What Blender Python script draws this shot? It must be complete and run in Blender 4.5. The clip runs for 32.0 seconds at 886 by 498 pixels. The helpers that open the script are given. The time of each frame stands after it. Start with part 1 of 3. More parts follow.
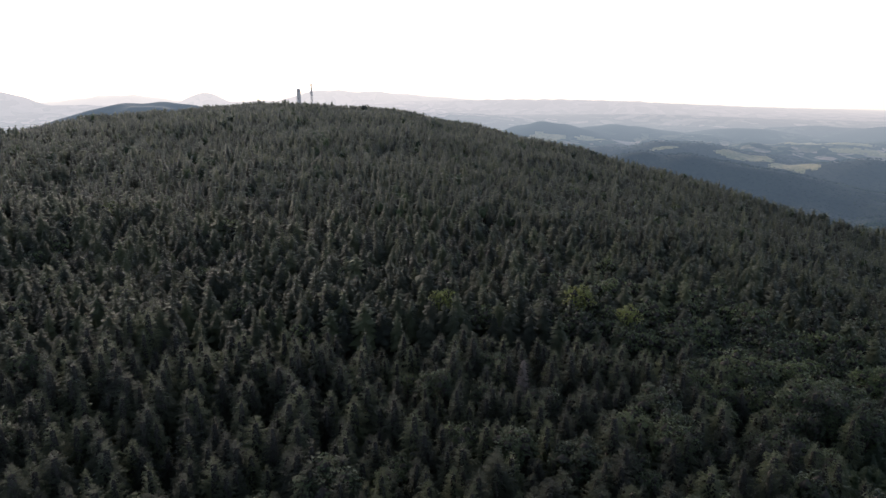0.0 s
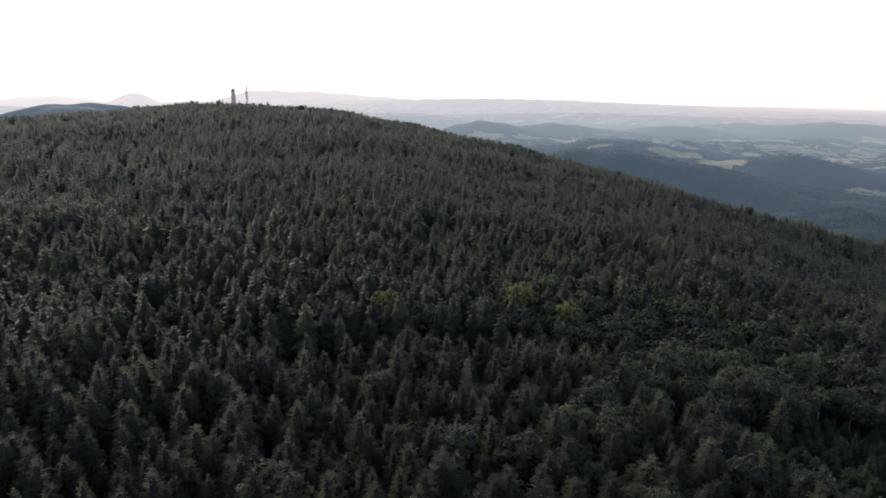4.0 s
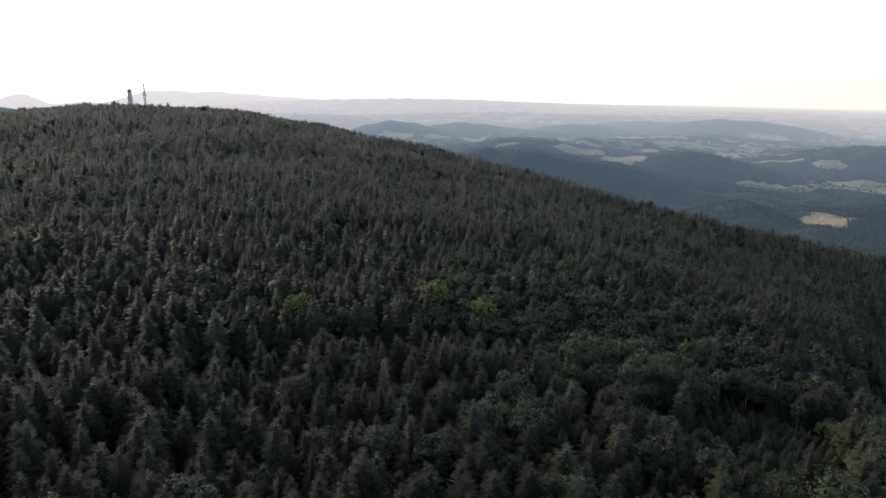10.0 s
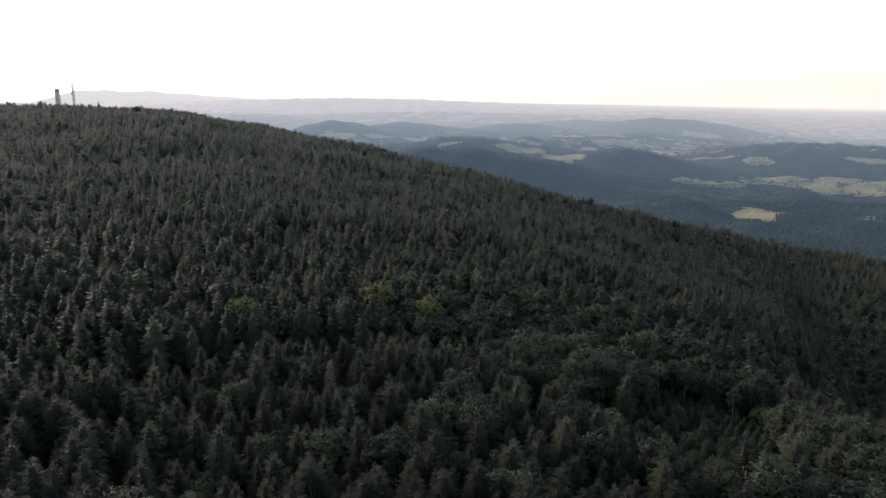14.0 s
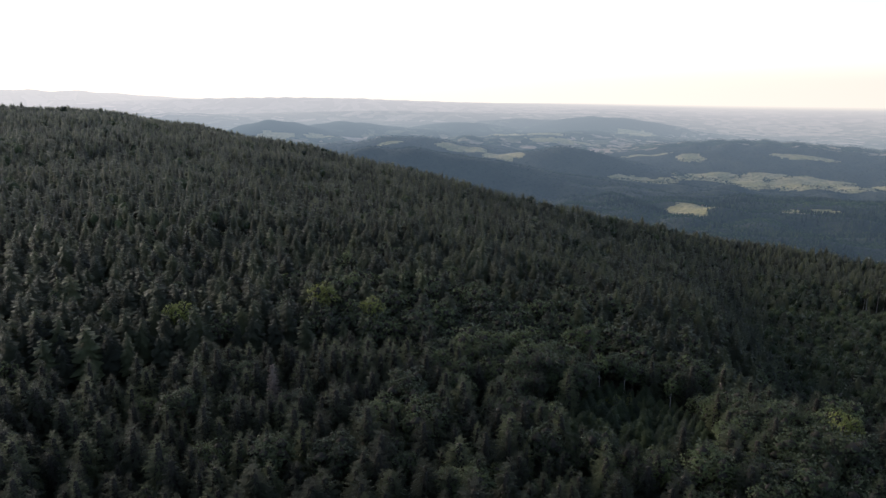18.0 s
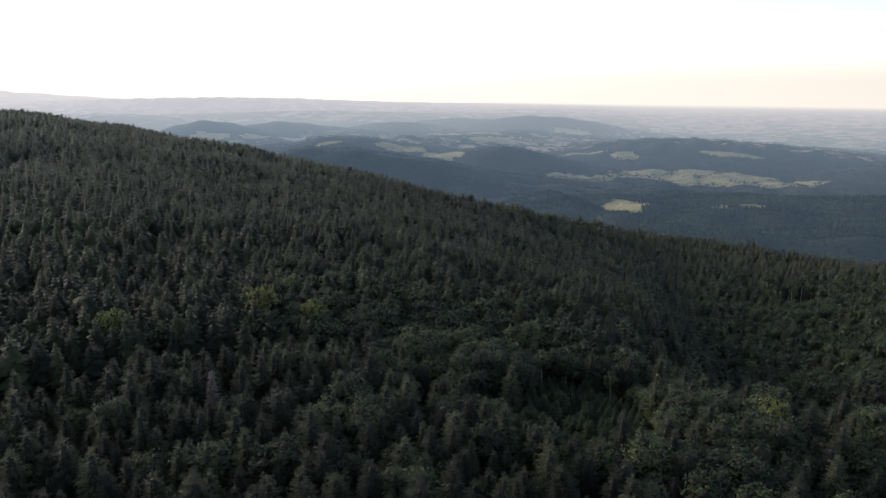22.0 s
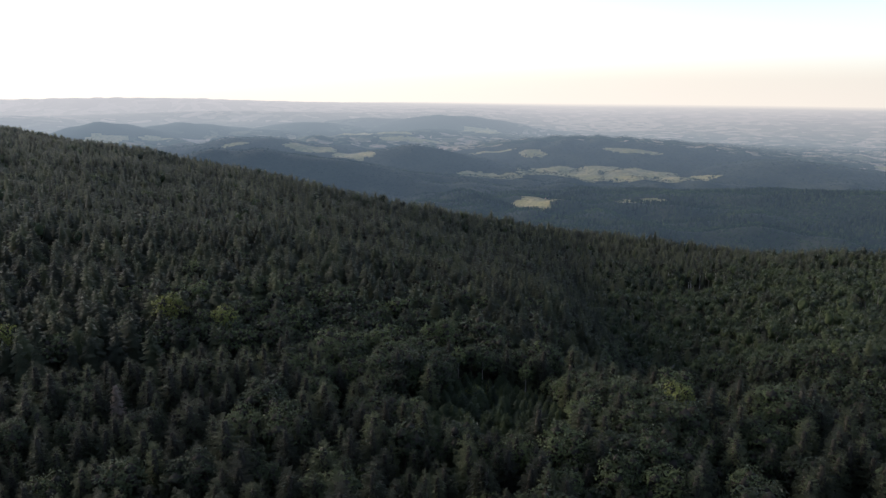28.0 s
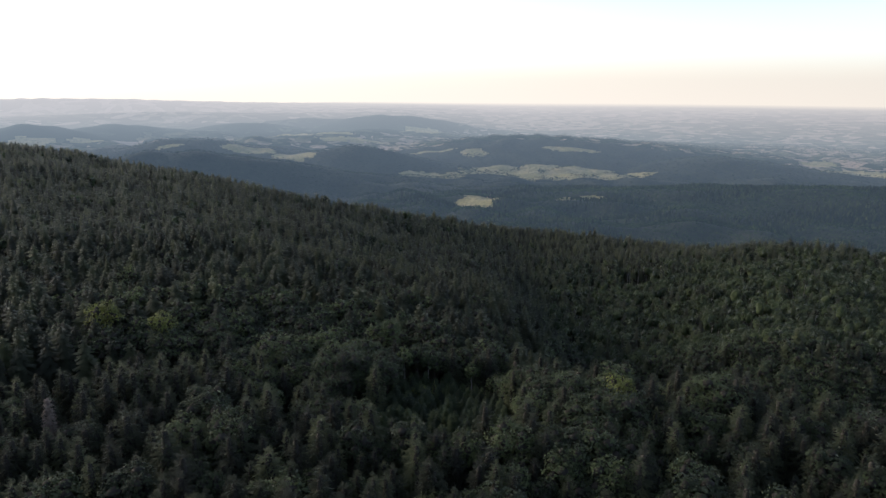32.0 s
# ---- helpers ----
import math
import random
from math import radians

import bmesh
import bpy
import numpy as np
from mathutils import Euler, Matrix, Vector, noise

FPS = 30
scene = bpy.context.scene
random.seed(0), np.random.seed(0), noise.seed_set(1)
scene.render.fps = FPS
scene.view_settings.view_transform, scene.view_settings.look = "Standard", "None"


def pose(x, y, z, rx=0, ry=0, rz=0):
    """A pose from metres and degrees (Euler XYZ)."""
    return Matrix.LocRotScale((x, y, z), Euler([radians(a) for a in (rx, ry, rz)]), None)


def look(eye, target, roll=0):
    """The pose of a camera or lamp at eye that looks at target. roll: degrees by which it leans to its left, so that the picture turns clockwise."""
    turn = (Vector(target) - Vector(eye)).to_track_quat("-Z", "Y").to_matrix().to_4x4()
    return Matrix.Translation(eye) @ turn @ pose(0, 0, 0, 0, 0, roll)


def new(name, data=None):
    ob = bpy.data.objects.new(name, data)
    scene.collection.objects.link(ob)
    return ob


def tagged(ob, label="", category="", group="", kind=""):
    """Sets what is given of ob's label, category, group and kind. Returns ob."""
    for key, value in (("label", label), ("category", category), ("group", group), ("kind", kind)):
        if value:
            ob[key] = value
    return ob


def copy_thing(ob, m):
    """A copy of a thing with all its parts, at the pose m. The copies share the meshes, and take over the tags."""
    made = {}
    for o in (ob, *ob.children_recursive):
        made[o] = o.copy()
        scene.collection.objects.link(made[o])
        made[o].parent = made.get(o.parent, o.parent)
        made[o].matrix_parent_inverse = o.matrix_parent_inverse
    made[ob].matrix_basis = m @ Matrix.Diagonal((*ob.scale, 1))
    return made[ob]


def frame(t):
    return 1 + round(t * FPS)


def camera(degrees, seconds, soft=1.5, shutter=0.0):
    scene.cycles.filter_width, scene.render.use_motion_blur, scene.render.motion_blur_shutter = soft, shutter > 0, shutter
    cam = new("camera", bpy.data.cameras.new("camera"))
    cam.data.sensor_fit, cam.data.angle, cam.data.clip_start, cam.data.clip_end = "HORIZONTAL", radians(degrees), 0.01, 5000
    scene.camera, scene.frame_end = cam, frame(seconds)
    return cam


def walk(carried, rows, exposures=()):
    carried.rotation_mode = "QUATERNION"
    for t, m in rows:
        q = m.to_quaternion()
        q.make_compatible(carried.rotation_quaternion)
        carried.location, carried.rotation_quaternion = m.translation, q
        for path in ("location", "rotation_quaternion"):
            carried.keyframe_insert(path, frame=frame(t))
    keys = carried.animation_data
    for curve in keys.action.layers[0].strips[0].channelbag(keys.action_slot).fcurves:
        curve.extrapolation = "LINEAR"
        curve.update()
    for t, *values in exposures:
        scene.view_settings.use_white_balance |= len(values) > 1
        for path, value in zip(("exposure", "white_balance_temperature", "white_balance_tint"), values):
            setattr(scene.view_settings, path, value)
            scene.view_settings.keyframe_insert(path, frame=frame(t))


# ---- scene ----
# A drone hovers 100 m over a wooded mountain and turns slowly to its right.
# x = east, y = north, bearings run clockwise from north; the drone stands over the origin.
EYE = 100.0
EXPOSURE = 1.3
cam = camera(64.7, 32.0, soft=1.5)
# seconds, bearing, tilt below level, lean
TURN = [(0, 2.066, 13.320, 0.104),
        (1.5, 3.932, 13.322, 0.081),
        (3.5, 6.368, 13.342, 0.028),
        (5.5, 8.832, 13.352, -0.006),
        (7.5, 11.264, 13.355, -0.063),
        (9.5, 13.666, 13.366, -0.066),
        (11.5, 16.024, 13.397, -0.070),
        (13.5, 18.367, 13.406, -0.057),
        (14.5, 19.510, 13.422, -0.030),
        (16.5, 21.841, 13.448, -0.012),
        (18.5, 24.409, 13.495, -0.001),
        (20.5, 26.861, 13.510, 0.028),
        (22.5, 29.291, 13.515, 0.033),
        (24.5, 31.707, 13.534, 0.075),
        (25.5, 32.908, 13.547, 0.055),
        (27.5, 35.325, 13.546, 0.036),
        (29.5, 37.723, 13.555, 0.001),
        (31, 39.488, 13.560, -0.014),
        (32, 40.678, 13.561, -0.022)]
walk(cam, [(t, pose(0, 0, EYE, 90 - tilt, 0, -yaw) @ pose(0, 0, 0, 0, 0, lean)) for t, yaw, tilt, lean in TURN],
     exposures=[(0, EXPOSURE + 0.08, 6480, 18), (14.5, EXPOSURE, 6450, 18), (18, EXPOSURE - 0.03, 6350, 15), (32, EXPOSURE - 0.08, 6350, 15)])

# ---------------------------------------------------------------- world and sun
SUN_BEARING, SUN_HEIGHT = -24.0, 15.0
world = bpy.data.worlds.new("evening_sky")
scene.world = world
world.use_nodes = True
wn = world.node_tree
sky = wn.nodes.new("ShaderNodeTexSky")
sky.sky_type, sky.sun_disc = "NISHITA", False
sky.sun_elevation, sky.sun_rotation = radians(SUN_HEIGHT), radians(SUN_BEARING)
sky.altitude, sky.air_density, sky.dust_density, sky.ozone_density = 700, 0.66, 1.3, 0.9
pale = wn.nodes.new("ShaderNodeHueSaturation")
pale.inputs["Saturation"].default_value = 0.78
wn.links.new(sky.outputs[0], pale.inputs["Color"])
wn.links.new(pale.outputs[0], wn.nodes["Background"].inputs[0])
wn.nodes["Background"].inputs[1].default_value = 0.135
sun = new("sun", bpy.data.lights.new("sun", "SUN"))
sun.data.energy, sun.data.angle, sun.data.color = 1.5, radians(25.0), (1.0, 0.9, 0.72)
sb, se = radians(SUN_BEARING), radians(SUN_HEIGHT)
sun.matrix_world = look((0, 0, 400), (-400 * math.sin(sb) * math.cos(se), -400 * math.cos(sb) * math.cos(se), 400 - 400 * math.sin(se)))

# ---------------------------------------------------------------- materials
def mat(name):
    m = bpy.data.materials.new(name)
    m.use_nodes = True
    nt = m.node_tree
    return m, nt, nt.nodes["Principled BSDF"], nt.nodes["Material Output"]


def node(nt, kind, **inputs):
    n = nt.nodes.new(kind)
    for k, v in inputs.items():
        n.inputs[k].default_value = v
    return n


def ramp(nt, fac, stops):
    r = nt.nodes.new("ShaderNodeValToRGB")
    while len(r.color_ramp.elements) < len(stops):
        r.color_ramp.elements.new(0.5)
    for e, (p, c) in zip(r.color_ramp.elements, stops):
        e.position, e.color = p, (*c, 1)
    nt.links.new(fac, r.inputs[0])
    return r.outputs[0]


def math_node(nt, op, a, b):
    n = nt.nodes.new("ShaderNodeMath")
    n.operation = op
    for i, v in enumerate((a, b)):
        if isinstance(v, (int, float)):
            n.inputs[i].default_value = v
        else:
            nt.links.new(v, n.inputs[i])
    return n.outputs[0]


def noise_at(nt, scale, detail=3.0, object_space=False):
    n = node(nt, "ShaderNodeTexNoise", Scale=scale, Detail=detail)
    if object_space:
        nt.links.new(nt.nodes.new("ShaderNodeTexCoord").outputs["Object"], n.inputs["Vector"])
    else:
        nt.links.new(nt.nodes.new("ShaderNodeNewGeometry").outputs["Position"], n.inputs["Vector"])
    return n.outputs["Fac"]


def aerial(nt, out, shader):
    """Paints haze over the far country, a backdrop, as emission: the farther off, the more it takes on the plain tone
    of the bright evening air, most towards the sun.
    """
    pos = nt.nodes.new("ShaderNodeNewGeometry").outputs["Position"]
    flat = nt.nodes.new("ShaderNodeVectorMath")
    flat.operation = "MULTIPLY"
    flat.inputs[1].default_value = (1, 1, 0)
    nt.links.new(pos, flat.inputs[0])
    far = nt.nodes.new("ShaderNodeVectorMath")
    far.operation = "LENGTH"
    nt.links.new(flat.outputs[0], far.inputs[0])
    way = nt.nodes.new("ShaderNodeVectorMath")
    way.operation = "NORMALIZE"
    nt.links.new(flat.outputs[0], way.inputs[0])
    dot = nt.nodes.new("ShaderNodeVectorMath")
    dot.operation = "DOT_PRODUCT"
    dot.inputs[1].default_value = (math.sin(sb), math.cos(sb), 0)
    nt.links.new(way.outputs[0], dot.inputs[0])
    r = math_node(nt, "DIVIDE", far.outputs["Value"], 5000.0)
    share = ramp(nt, r, [(d / 5000, (v, v, v)) for d, v in HAZE_GLOW_SHARE])
    tone = ramp(nt, r, [(d / 5000, c) for d, c in HAZE_GLOW_TONE])
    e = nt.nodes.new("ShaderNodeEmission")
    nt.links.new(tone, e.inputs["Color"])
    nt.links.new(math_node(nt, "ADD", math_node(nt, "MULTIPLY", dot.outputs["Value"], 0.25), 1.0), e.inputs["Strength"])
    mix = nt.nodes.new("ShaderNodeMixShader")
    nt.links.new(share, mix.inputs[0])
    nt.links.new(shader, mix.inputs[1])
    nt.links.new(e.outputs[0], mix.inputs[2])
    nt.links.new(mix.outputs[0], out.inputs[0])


# how much of the far country is painted haze glow, and its tone: metres and value
HAZE_GLOW_SHARE = [(800, 0.1), (1650, 0.15), (1950, 0.17), (2350, 0.23), (2750, 0.3), (3000, 0.4), (3300, 0.5), (3750, 0.6), (4200, 0.72), (4600, 0.86), (4900, 1.0)]
HAZE_GLOW_TONE = [(800, (0.09, 0.142, 0.205)), (2000, (0.11, 0.163, 0.222)), (2600, (0.145, 0.196, 0.248)), (3100, (0.205, 0.248, 0.28)),
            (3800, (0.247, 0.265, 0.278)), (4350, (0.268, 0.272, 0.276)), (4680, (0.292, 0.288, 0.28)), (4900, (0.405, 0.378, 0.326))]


def foliage(name, dark, mid, light, through_leaf=0.2, far=False, patch=(0.012, 0.25)):
    """Leaves or needles: a tone for each tree, finer mottling over it, a little light coming through."""
    m, nt, p, out = mat(name)
    tone = nt.nodes.new("ShaderNodeAttribute")
    tone.attribute_name = "tone"
    tree = math_node(nt, "ADD", tone.outputs["Fac"], nt.nodes.new("ShaderNodeObjectInfo").outputs["Random"])
    tree = math_node(nt, "FRACT", tree, 0.0)
    fine = noise_at(nt, 0.9, 2.0)
    broad = noise_at(nt, patch[0], 2.0)
    fac = math_node(nt, "ADD", math_node(nt, "MULTIPLY", tree, 0.55), math_node(nt, "MULTIPLY", fine, 0.35))
    fac = math_node(nt, "ADD", fac, math_node(nt, "MULTIPLY", broad, patch[1]))
    fac = math_node(nt, "SUBTRACT", fac, 0.5 * patch[1] - 0.045)
    col = ramp(nt, fac, [(0.1, dark), (0.55, mid), (0.95, light)])
    nt.links.new(col, p.inputs["Base Color"])
    p.inputs["Roughness"].default_value = 0.75
    p.inputs["Specular IOR Level"].default_value = 0.0 if far else 0.2
    if not far:
        p.inputs["Sheen Weight"].default_value, p.inputs["Sheen Roughness"].default_value = 0.18, 0.35
        p.inputs["Sheen Tint"].default_value = (0.94, 1.0, 0.9, 1)
    tr = nt.nodes.new("ShaderNodeBsdfTranslucent")
    nt.links.new(col, tr.inputs[0])
    mix = node(nt, "ShaderNodeMixShader", Fac=through_leaf)
    nt.links.new(p.outputs[0], mix.inputs[1])
    nt.links.new(tr.outputs[0], mix.inputs[2])
    if far:
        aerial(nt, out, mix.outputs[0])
    else:
        nt.links.new(mix.outputs[0], out.inputs[0])
    return m


def mottled(name, stops, coarse, fine, rough=0.9, bump=0.0, metal=0.0, far=False, object_space=False):
    m, nt, p, out = mat(name)
    a, b = noise_at(nt, coarse, 4.0, object_space), noise_at(nt, fine, 4.0, object_space)
    fac = math_node(nt, "ADD", math_node(nt, "MULTIPLY", a, 0.65), math_node(nt, "MULTIPLY", b, 0.35))
    nt.links.new(ramp(nt, fac, stops), p.inputs["Base Color"])
    p.inputs["Roughness"].default_value, p.inputs["Metallic"].default_value = rough, metal
    p.inputs["Specular IOR Level"].default_value = 0.1
    if bump:
        bn = node(nt, "ShaderNodeBump", Strength=bump, Distance=0.2)
        nt.links.new(b, bn.inputs["Height"])
        nt.links.new(bn.outputs[0], p.inputs["Normal"])
    if far:
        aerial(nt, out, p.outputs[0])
    return m


SPRUCE = ((0.025, 0.027, 0.02), (0.054, 0.062, 0.034), (0.108, 0.123, 0.053))
BEECH = ((0.025, 0.033, 0.02), (0.053, 0.071, 0.033), (0.107, 0.133, 0.052))
M_needles = foliage("spruce_needles", *SPRUCE, 0.42)
M_leaves = foliage("beech_leaves", *BEECH, 0.45)
M_yellow = foliage("yellow_green_leaves", (0.1, 0.115, 0.03), (0.155, 0.175, 0.05), (0.21, 0.23, 0.07), 0.5)
M_light = foliage("light_green_leaves", (0.042, 0.058, 0.026), (0.066, 0.09, 0.036), (0.105, 0.132, 0.05), 0.5)
M_dead = mottled("dead_grey_twigs", [(0.3, (0.13, 0.105, 0.085)), (0.7, (0.2, 0.165, 0.14))], 0.6, 4.0)
M_bark = mottled("bark", [(0.3, (0.05, 0.04, 0.033)), (0.7, (0.11, 0.09, 0.075))], 0.7, 6.0, bump=0.4)
# inner twigs and thin stems, coloured dark to stand in for shade inside crowns
M_inner_shade = mottled("inner_twig_shade", [(0.3, (0.024, 0.022, 0.018)), (0.7, (0.046, 0.042, 0.034))], 0.9, 6.0)
M_pale_bark = mottled("pale_bark", [(0.3, (0.16, 0.15, 0.14)), (0.7, (0.32, 0.3, 0.28))], 0.5, 5.0, bump=0.3)
M_pale_trunk = mottled("bare_pale_trunk", [(0.3, (0.3, 0.27, 0.24)), (0.7, (0.5, 0.46, 0.42))], 0.4, 5.0, bump=0.3)
M_floor = mottled("forest_floor", [(0.3, (0.018, 0.022, 0.012)), (0.55, (0.035, 0.035, 0.02)), (0.8, (0.06, 0.05, 0.03))], 0.08, 1.5, bump=0.5)
M_grass = mottled("dry_meadow", [(0.25, (0.15, 0.15, 0.07)), (0.5, (0.26, 0.23, 0.11)), (0.75, (0.34, 0.29, 0.15))], 0.012, 0.15)

# far materials: surface colour with the haze mixed in as emission
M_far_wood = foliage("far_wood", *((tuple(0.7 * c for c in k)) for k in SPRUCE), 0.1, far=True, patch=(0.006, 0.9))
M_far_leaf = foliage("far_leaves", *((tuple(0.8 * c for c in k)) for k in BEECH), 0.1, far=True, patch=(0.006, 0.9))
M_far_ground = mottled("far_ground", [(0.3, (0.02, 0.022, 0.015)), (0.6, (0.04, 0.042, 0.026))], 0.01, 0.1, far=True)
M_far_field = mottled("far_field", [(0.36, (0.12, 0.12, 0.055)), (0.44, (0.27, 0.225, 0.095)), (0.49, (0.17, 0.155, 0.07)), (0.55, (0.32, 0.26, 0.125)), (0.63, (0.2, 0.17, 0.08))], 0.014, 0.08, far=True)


def patchwork(name, field_share, cells=0.016, hilltop_woods=0.0):
    """Open country: fields, meadows and woods as a patchwork of cells about a hundred metres wide."""
    m, nt, p, out = mat(name)
    pos = nt.nodes.new("ShaderNodeNewGeometry").outputs["Position"]
    warp = node(nt, "ShaderNodeTexNoise", Scale=0.006, Detail=2.0)
    nt.links.new(pos, warp.inputs["Vector"])
    mixed = nt.nodes.new("ShaderNodeVectorMath")
    mixed.operation = "MULTIPLY_ADD"
    mixed.inputs[1].default_value = (160, 160, 0)
    nt.links.new(warp.outputs["Color"], mixed.inputs[0])
    nt.links.new(pos, mixed.inputs[2])
    cell = node(nt, "ShaderNodeTexVoronoi", Scale=cells, Randomness=1.0)
    nt.links.new(mixed.outputs[0], cell.inputs["Vector"])
    split = nt.nodes.new("ShaderNodeSeparateColor")
    nt.links.new(cell.outputs["Color"], split.inputs[0])
    wood = noise_at(nt, 0.0025, 4.0)
    fine = noise_at(nt, 0.03, 3.0)
    pick = math_node(nt, "ADD", math_node(nt, "MULTIPLY", split.outputs[0], 0.5), math_node(nt, "MULTIPLY", wood, 0.8))
    pick = math_node(nt, "ADD", pick, math_node(nt, "MULTIPLY", fine, 0.2))
    pick = math_node(nt, "SUBTRACT", pick, 0.75 - field_share)
    if hilltop_woods:
        sep = nt.nodes.new("ShaderNodeSeparateXYZ")
        nt.links.new(pos, sep.inputs[0])
        up = nt.nodes.new("ShaderNodeMapRange")
        for k, v in zip(("From Min", "From Max", "To Min", "To Max"), (-130, -85, 0.0, hilltop_woods)):
            up.inputs[k].default_value = v
        nt.links.new(sep.outputs[2], up.inputs["Value"])
        pick = math_node(nt, "SUBTRACT", pick, up.outputs[0])
    col = ramp(nt, pick, [(0.18, (0.03, 0.042, 0.03)), (0.3, (0.06, 0.075, 0.045)), (0.4, (0.13, 0.12, 0.075)), (0.52, (0.36, 0.27, 0.2)), (0.62, (0.26, 0.21, 0.15)), (0.8, (0.09, 0.095, 0.06))])
    nt.links.new(col, p.inputs["Base Color"])
    p.inputs["Roughness"].default_value, p.inputs["Specular IOR Level"].default_value = 0.95, 0.0
    # haze glow painted over the patchwork
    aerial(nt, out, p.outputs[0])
    return m


# open country, nearest first: where it begins (metres), share of fields, size of cells, woods on the tops
COUNTRY = [(2660, 0.3, 0.034, 0.36), (2950, 0.29, 0.03, 0.3), (3250, 0.28, 0.026, 0.2), (3600, 0.31, 0.021, 0.0), (4050, 0.38, 0.017, 0.0)]
PATCHWORK = [patchwork("far_country", *k[1:]) for k in COUNTRY]

# ---------------------------------------------------------------- the lie of the land
# crest of the mountain round the drone: bearing, distance, height of the ground
CREST = np.array([(-60, 620, 28), (-42, 680, 41), (-30, 750, 44), (-17, 950, 60), (-11, 1080, 67), (-4, 1050, 61), (4, 950, 38),
                  (10.5, 850, 19), (17.6, 760, 3), (25, 690, -11), (32, 650, -27), (38, 700, -49), (46, 780, -80),
                  (57, 740, -84), (64, 690, -67), (68.5, 660, -52), (74, 640, -54), (95, 600, -75)], float)
# single hills: bearing, distance, height of the top, half width to the left and to the right, half depth
HILLS = [(-20.5, 2400, 38, 460, 620, 260),        # wooded knoll behind the left shoulder
         (19.8, 1900, -78, 380, 430, 170),        # long dark ridge
         (20.1, 2450, -90, 230, 280, 170),        # its higher neighbour
         (33.9, 2330, -110, 186, 276, 150),       # round wooded cone
         (47, 2750, -108, 600, 930, 340),         # hill with the great meadow
         (62, 2450, -146, 280, 320, 200),
         (66, 2950, -162, 700, 900, 250),
         (75, 1500, -98, 620, 400, 190),          # wooded hill over the valley
         (10.1, 3000, -56, 210, 260, 170), (15.6, 3100, -70, 260, 320, 170), (20.6, 3060, -100, 300, 340, 150),
         (25.2, 3200, -80, 260, 260, 160), (29.9, 3400, -74, 300, 420, 160), (36, 3300, -58, 330, 640, 170),
         (2, 3700, -52, 700, 600, 200), (18, 3850, -56, 800, 700, 180), (30, 3950, -78, 800, 600, 150),
         (11, 4400, 6, 1800, 1200, 200), (31, 4450, -72, 700, 800, 170),
         (-30, 4300, 52, 330, 260, 200), (-26, 4200, -15, 400, 900, 200), (-22, 4750, 30, 500, 400, 120), (-16.4, 4600, 42, 170, 170, 120),
         (-12.5, 4650, -8, 400, 500, 120), (-7.3, 4650, 55, 330, 1100, 160)]


def smooth(a, b, v):
    s = np.clip((v - a) / (b - a), 0, 1)
    return s * s * (3 - 2 * s)


def waves(x, y, scale, seed=0):
    """Gentle irregular swell between -1 and 1, from a few crossed sines."""
    rng = np.random.RandomState(seed)
    out = 0
    for k in range(5):
        a, ph, f = rng.uniform(0, 6.28), rng.uniform(0, 6.28), rng.uniform(0.6, 1.7)
        out = out + np.sin((x * np.cos(a) + y * np.sin(a)) * f * 6.28 / scale + ph + 1.3 * np.sin((x * np.sin(a) - y * np.cos(a)) * 3.7 / scale + k))
    return out / 3.2


def crest(az):
    d = h = 0
    for k in (-3, -1.5, 0, 1.5, 3):
        d = d + np.interp(az + k, CREST[:, 0], CREST[:, 1]) / 5
        h = h + np.interp(az + k, CREST[:, 0], CREST[:, 2]) / 5
    return d, h


def basin(az, r):
    """The low country without its hills."""
    right = np.interp(r, [700, 900, 1100, 1500, 1900, 2150, 2400, 2900, 3100, 3400, 3800, 4300, 4900],
                      [-150, -118, -126, -152, -188, -194, -200, -205, -185, -166, -138, -100, -50])
    left = np.interp(r, [700, 1500, 2100, 2500, 3200, 3600, 3900, 4300, 4900], [-300, -235, -165, -134, -124, -104, -88, -66, -48])
    side = az - 12 * smooth(2600, 3200, r)
    return left + (right - left) * smooth(24, 37, side)


def lowland(az, r, x, y):
    rise = 0
    for hb, hd, top, wl, wr, dep in HILLS:
        b = radians(hb)
        across = x * math.cos(b) - y * math.sin(b)
        along = x * math.sin(b) + y * math.cos(b) - hd
        w = np.where(across < 0, wl, wr)
        bump = (top - float(basin(hb, hd))) * np.exp(-np.abs(across / w) ** 1.8 - (along / dep) ** 2) * (1 + 0.06 * waves(x, y, 160, int(hd)))
        rise = np.maximum(rise, bump)
    swell = (10 * waves(x, y, 420, 5) + 11 * waves(x, y, 190, 6)) * smooth(800, 1100, r) * (1 - smooth(2900, 3300, r))
    return basin(az, r) + swell * np.exp(-rise / 20) + rise


def ground(x, y):
    x, y = np.asarray(x, float), np.asarray(y, float)
    r = np.hypot(x, y)
    az = np.degrees(np.arctan2(x, y))
    rc, hc = crest(az)
    t = smooth(40, 58, az) * (1 - smooth(95, 120, az))
    a, b = 90 + 95 * t, rc + (330 - rc) * t
    s = smooth(a, b, r)
    g = hc * s - 16 * t * np.exp(-((r - 285) / 55) ** 2)
    g = g + 2.5 * waves(x, y, 170, 2)
    over = np.maximum(0, r - rc - 15)
    g = g - 0.5 * over ** 2 / (over + 120)
    low = lowland(az, r, x, y)
    k = 14.0
    m = np.maximum(g, low)
    return m + k * np.log(np.exp((g - m) / k) + np.exp((low - m) / k))


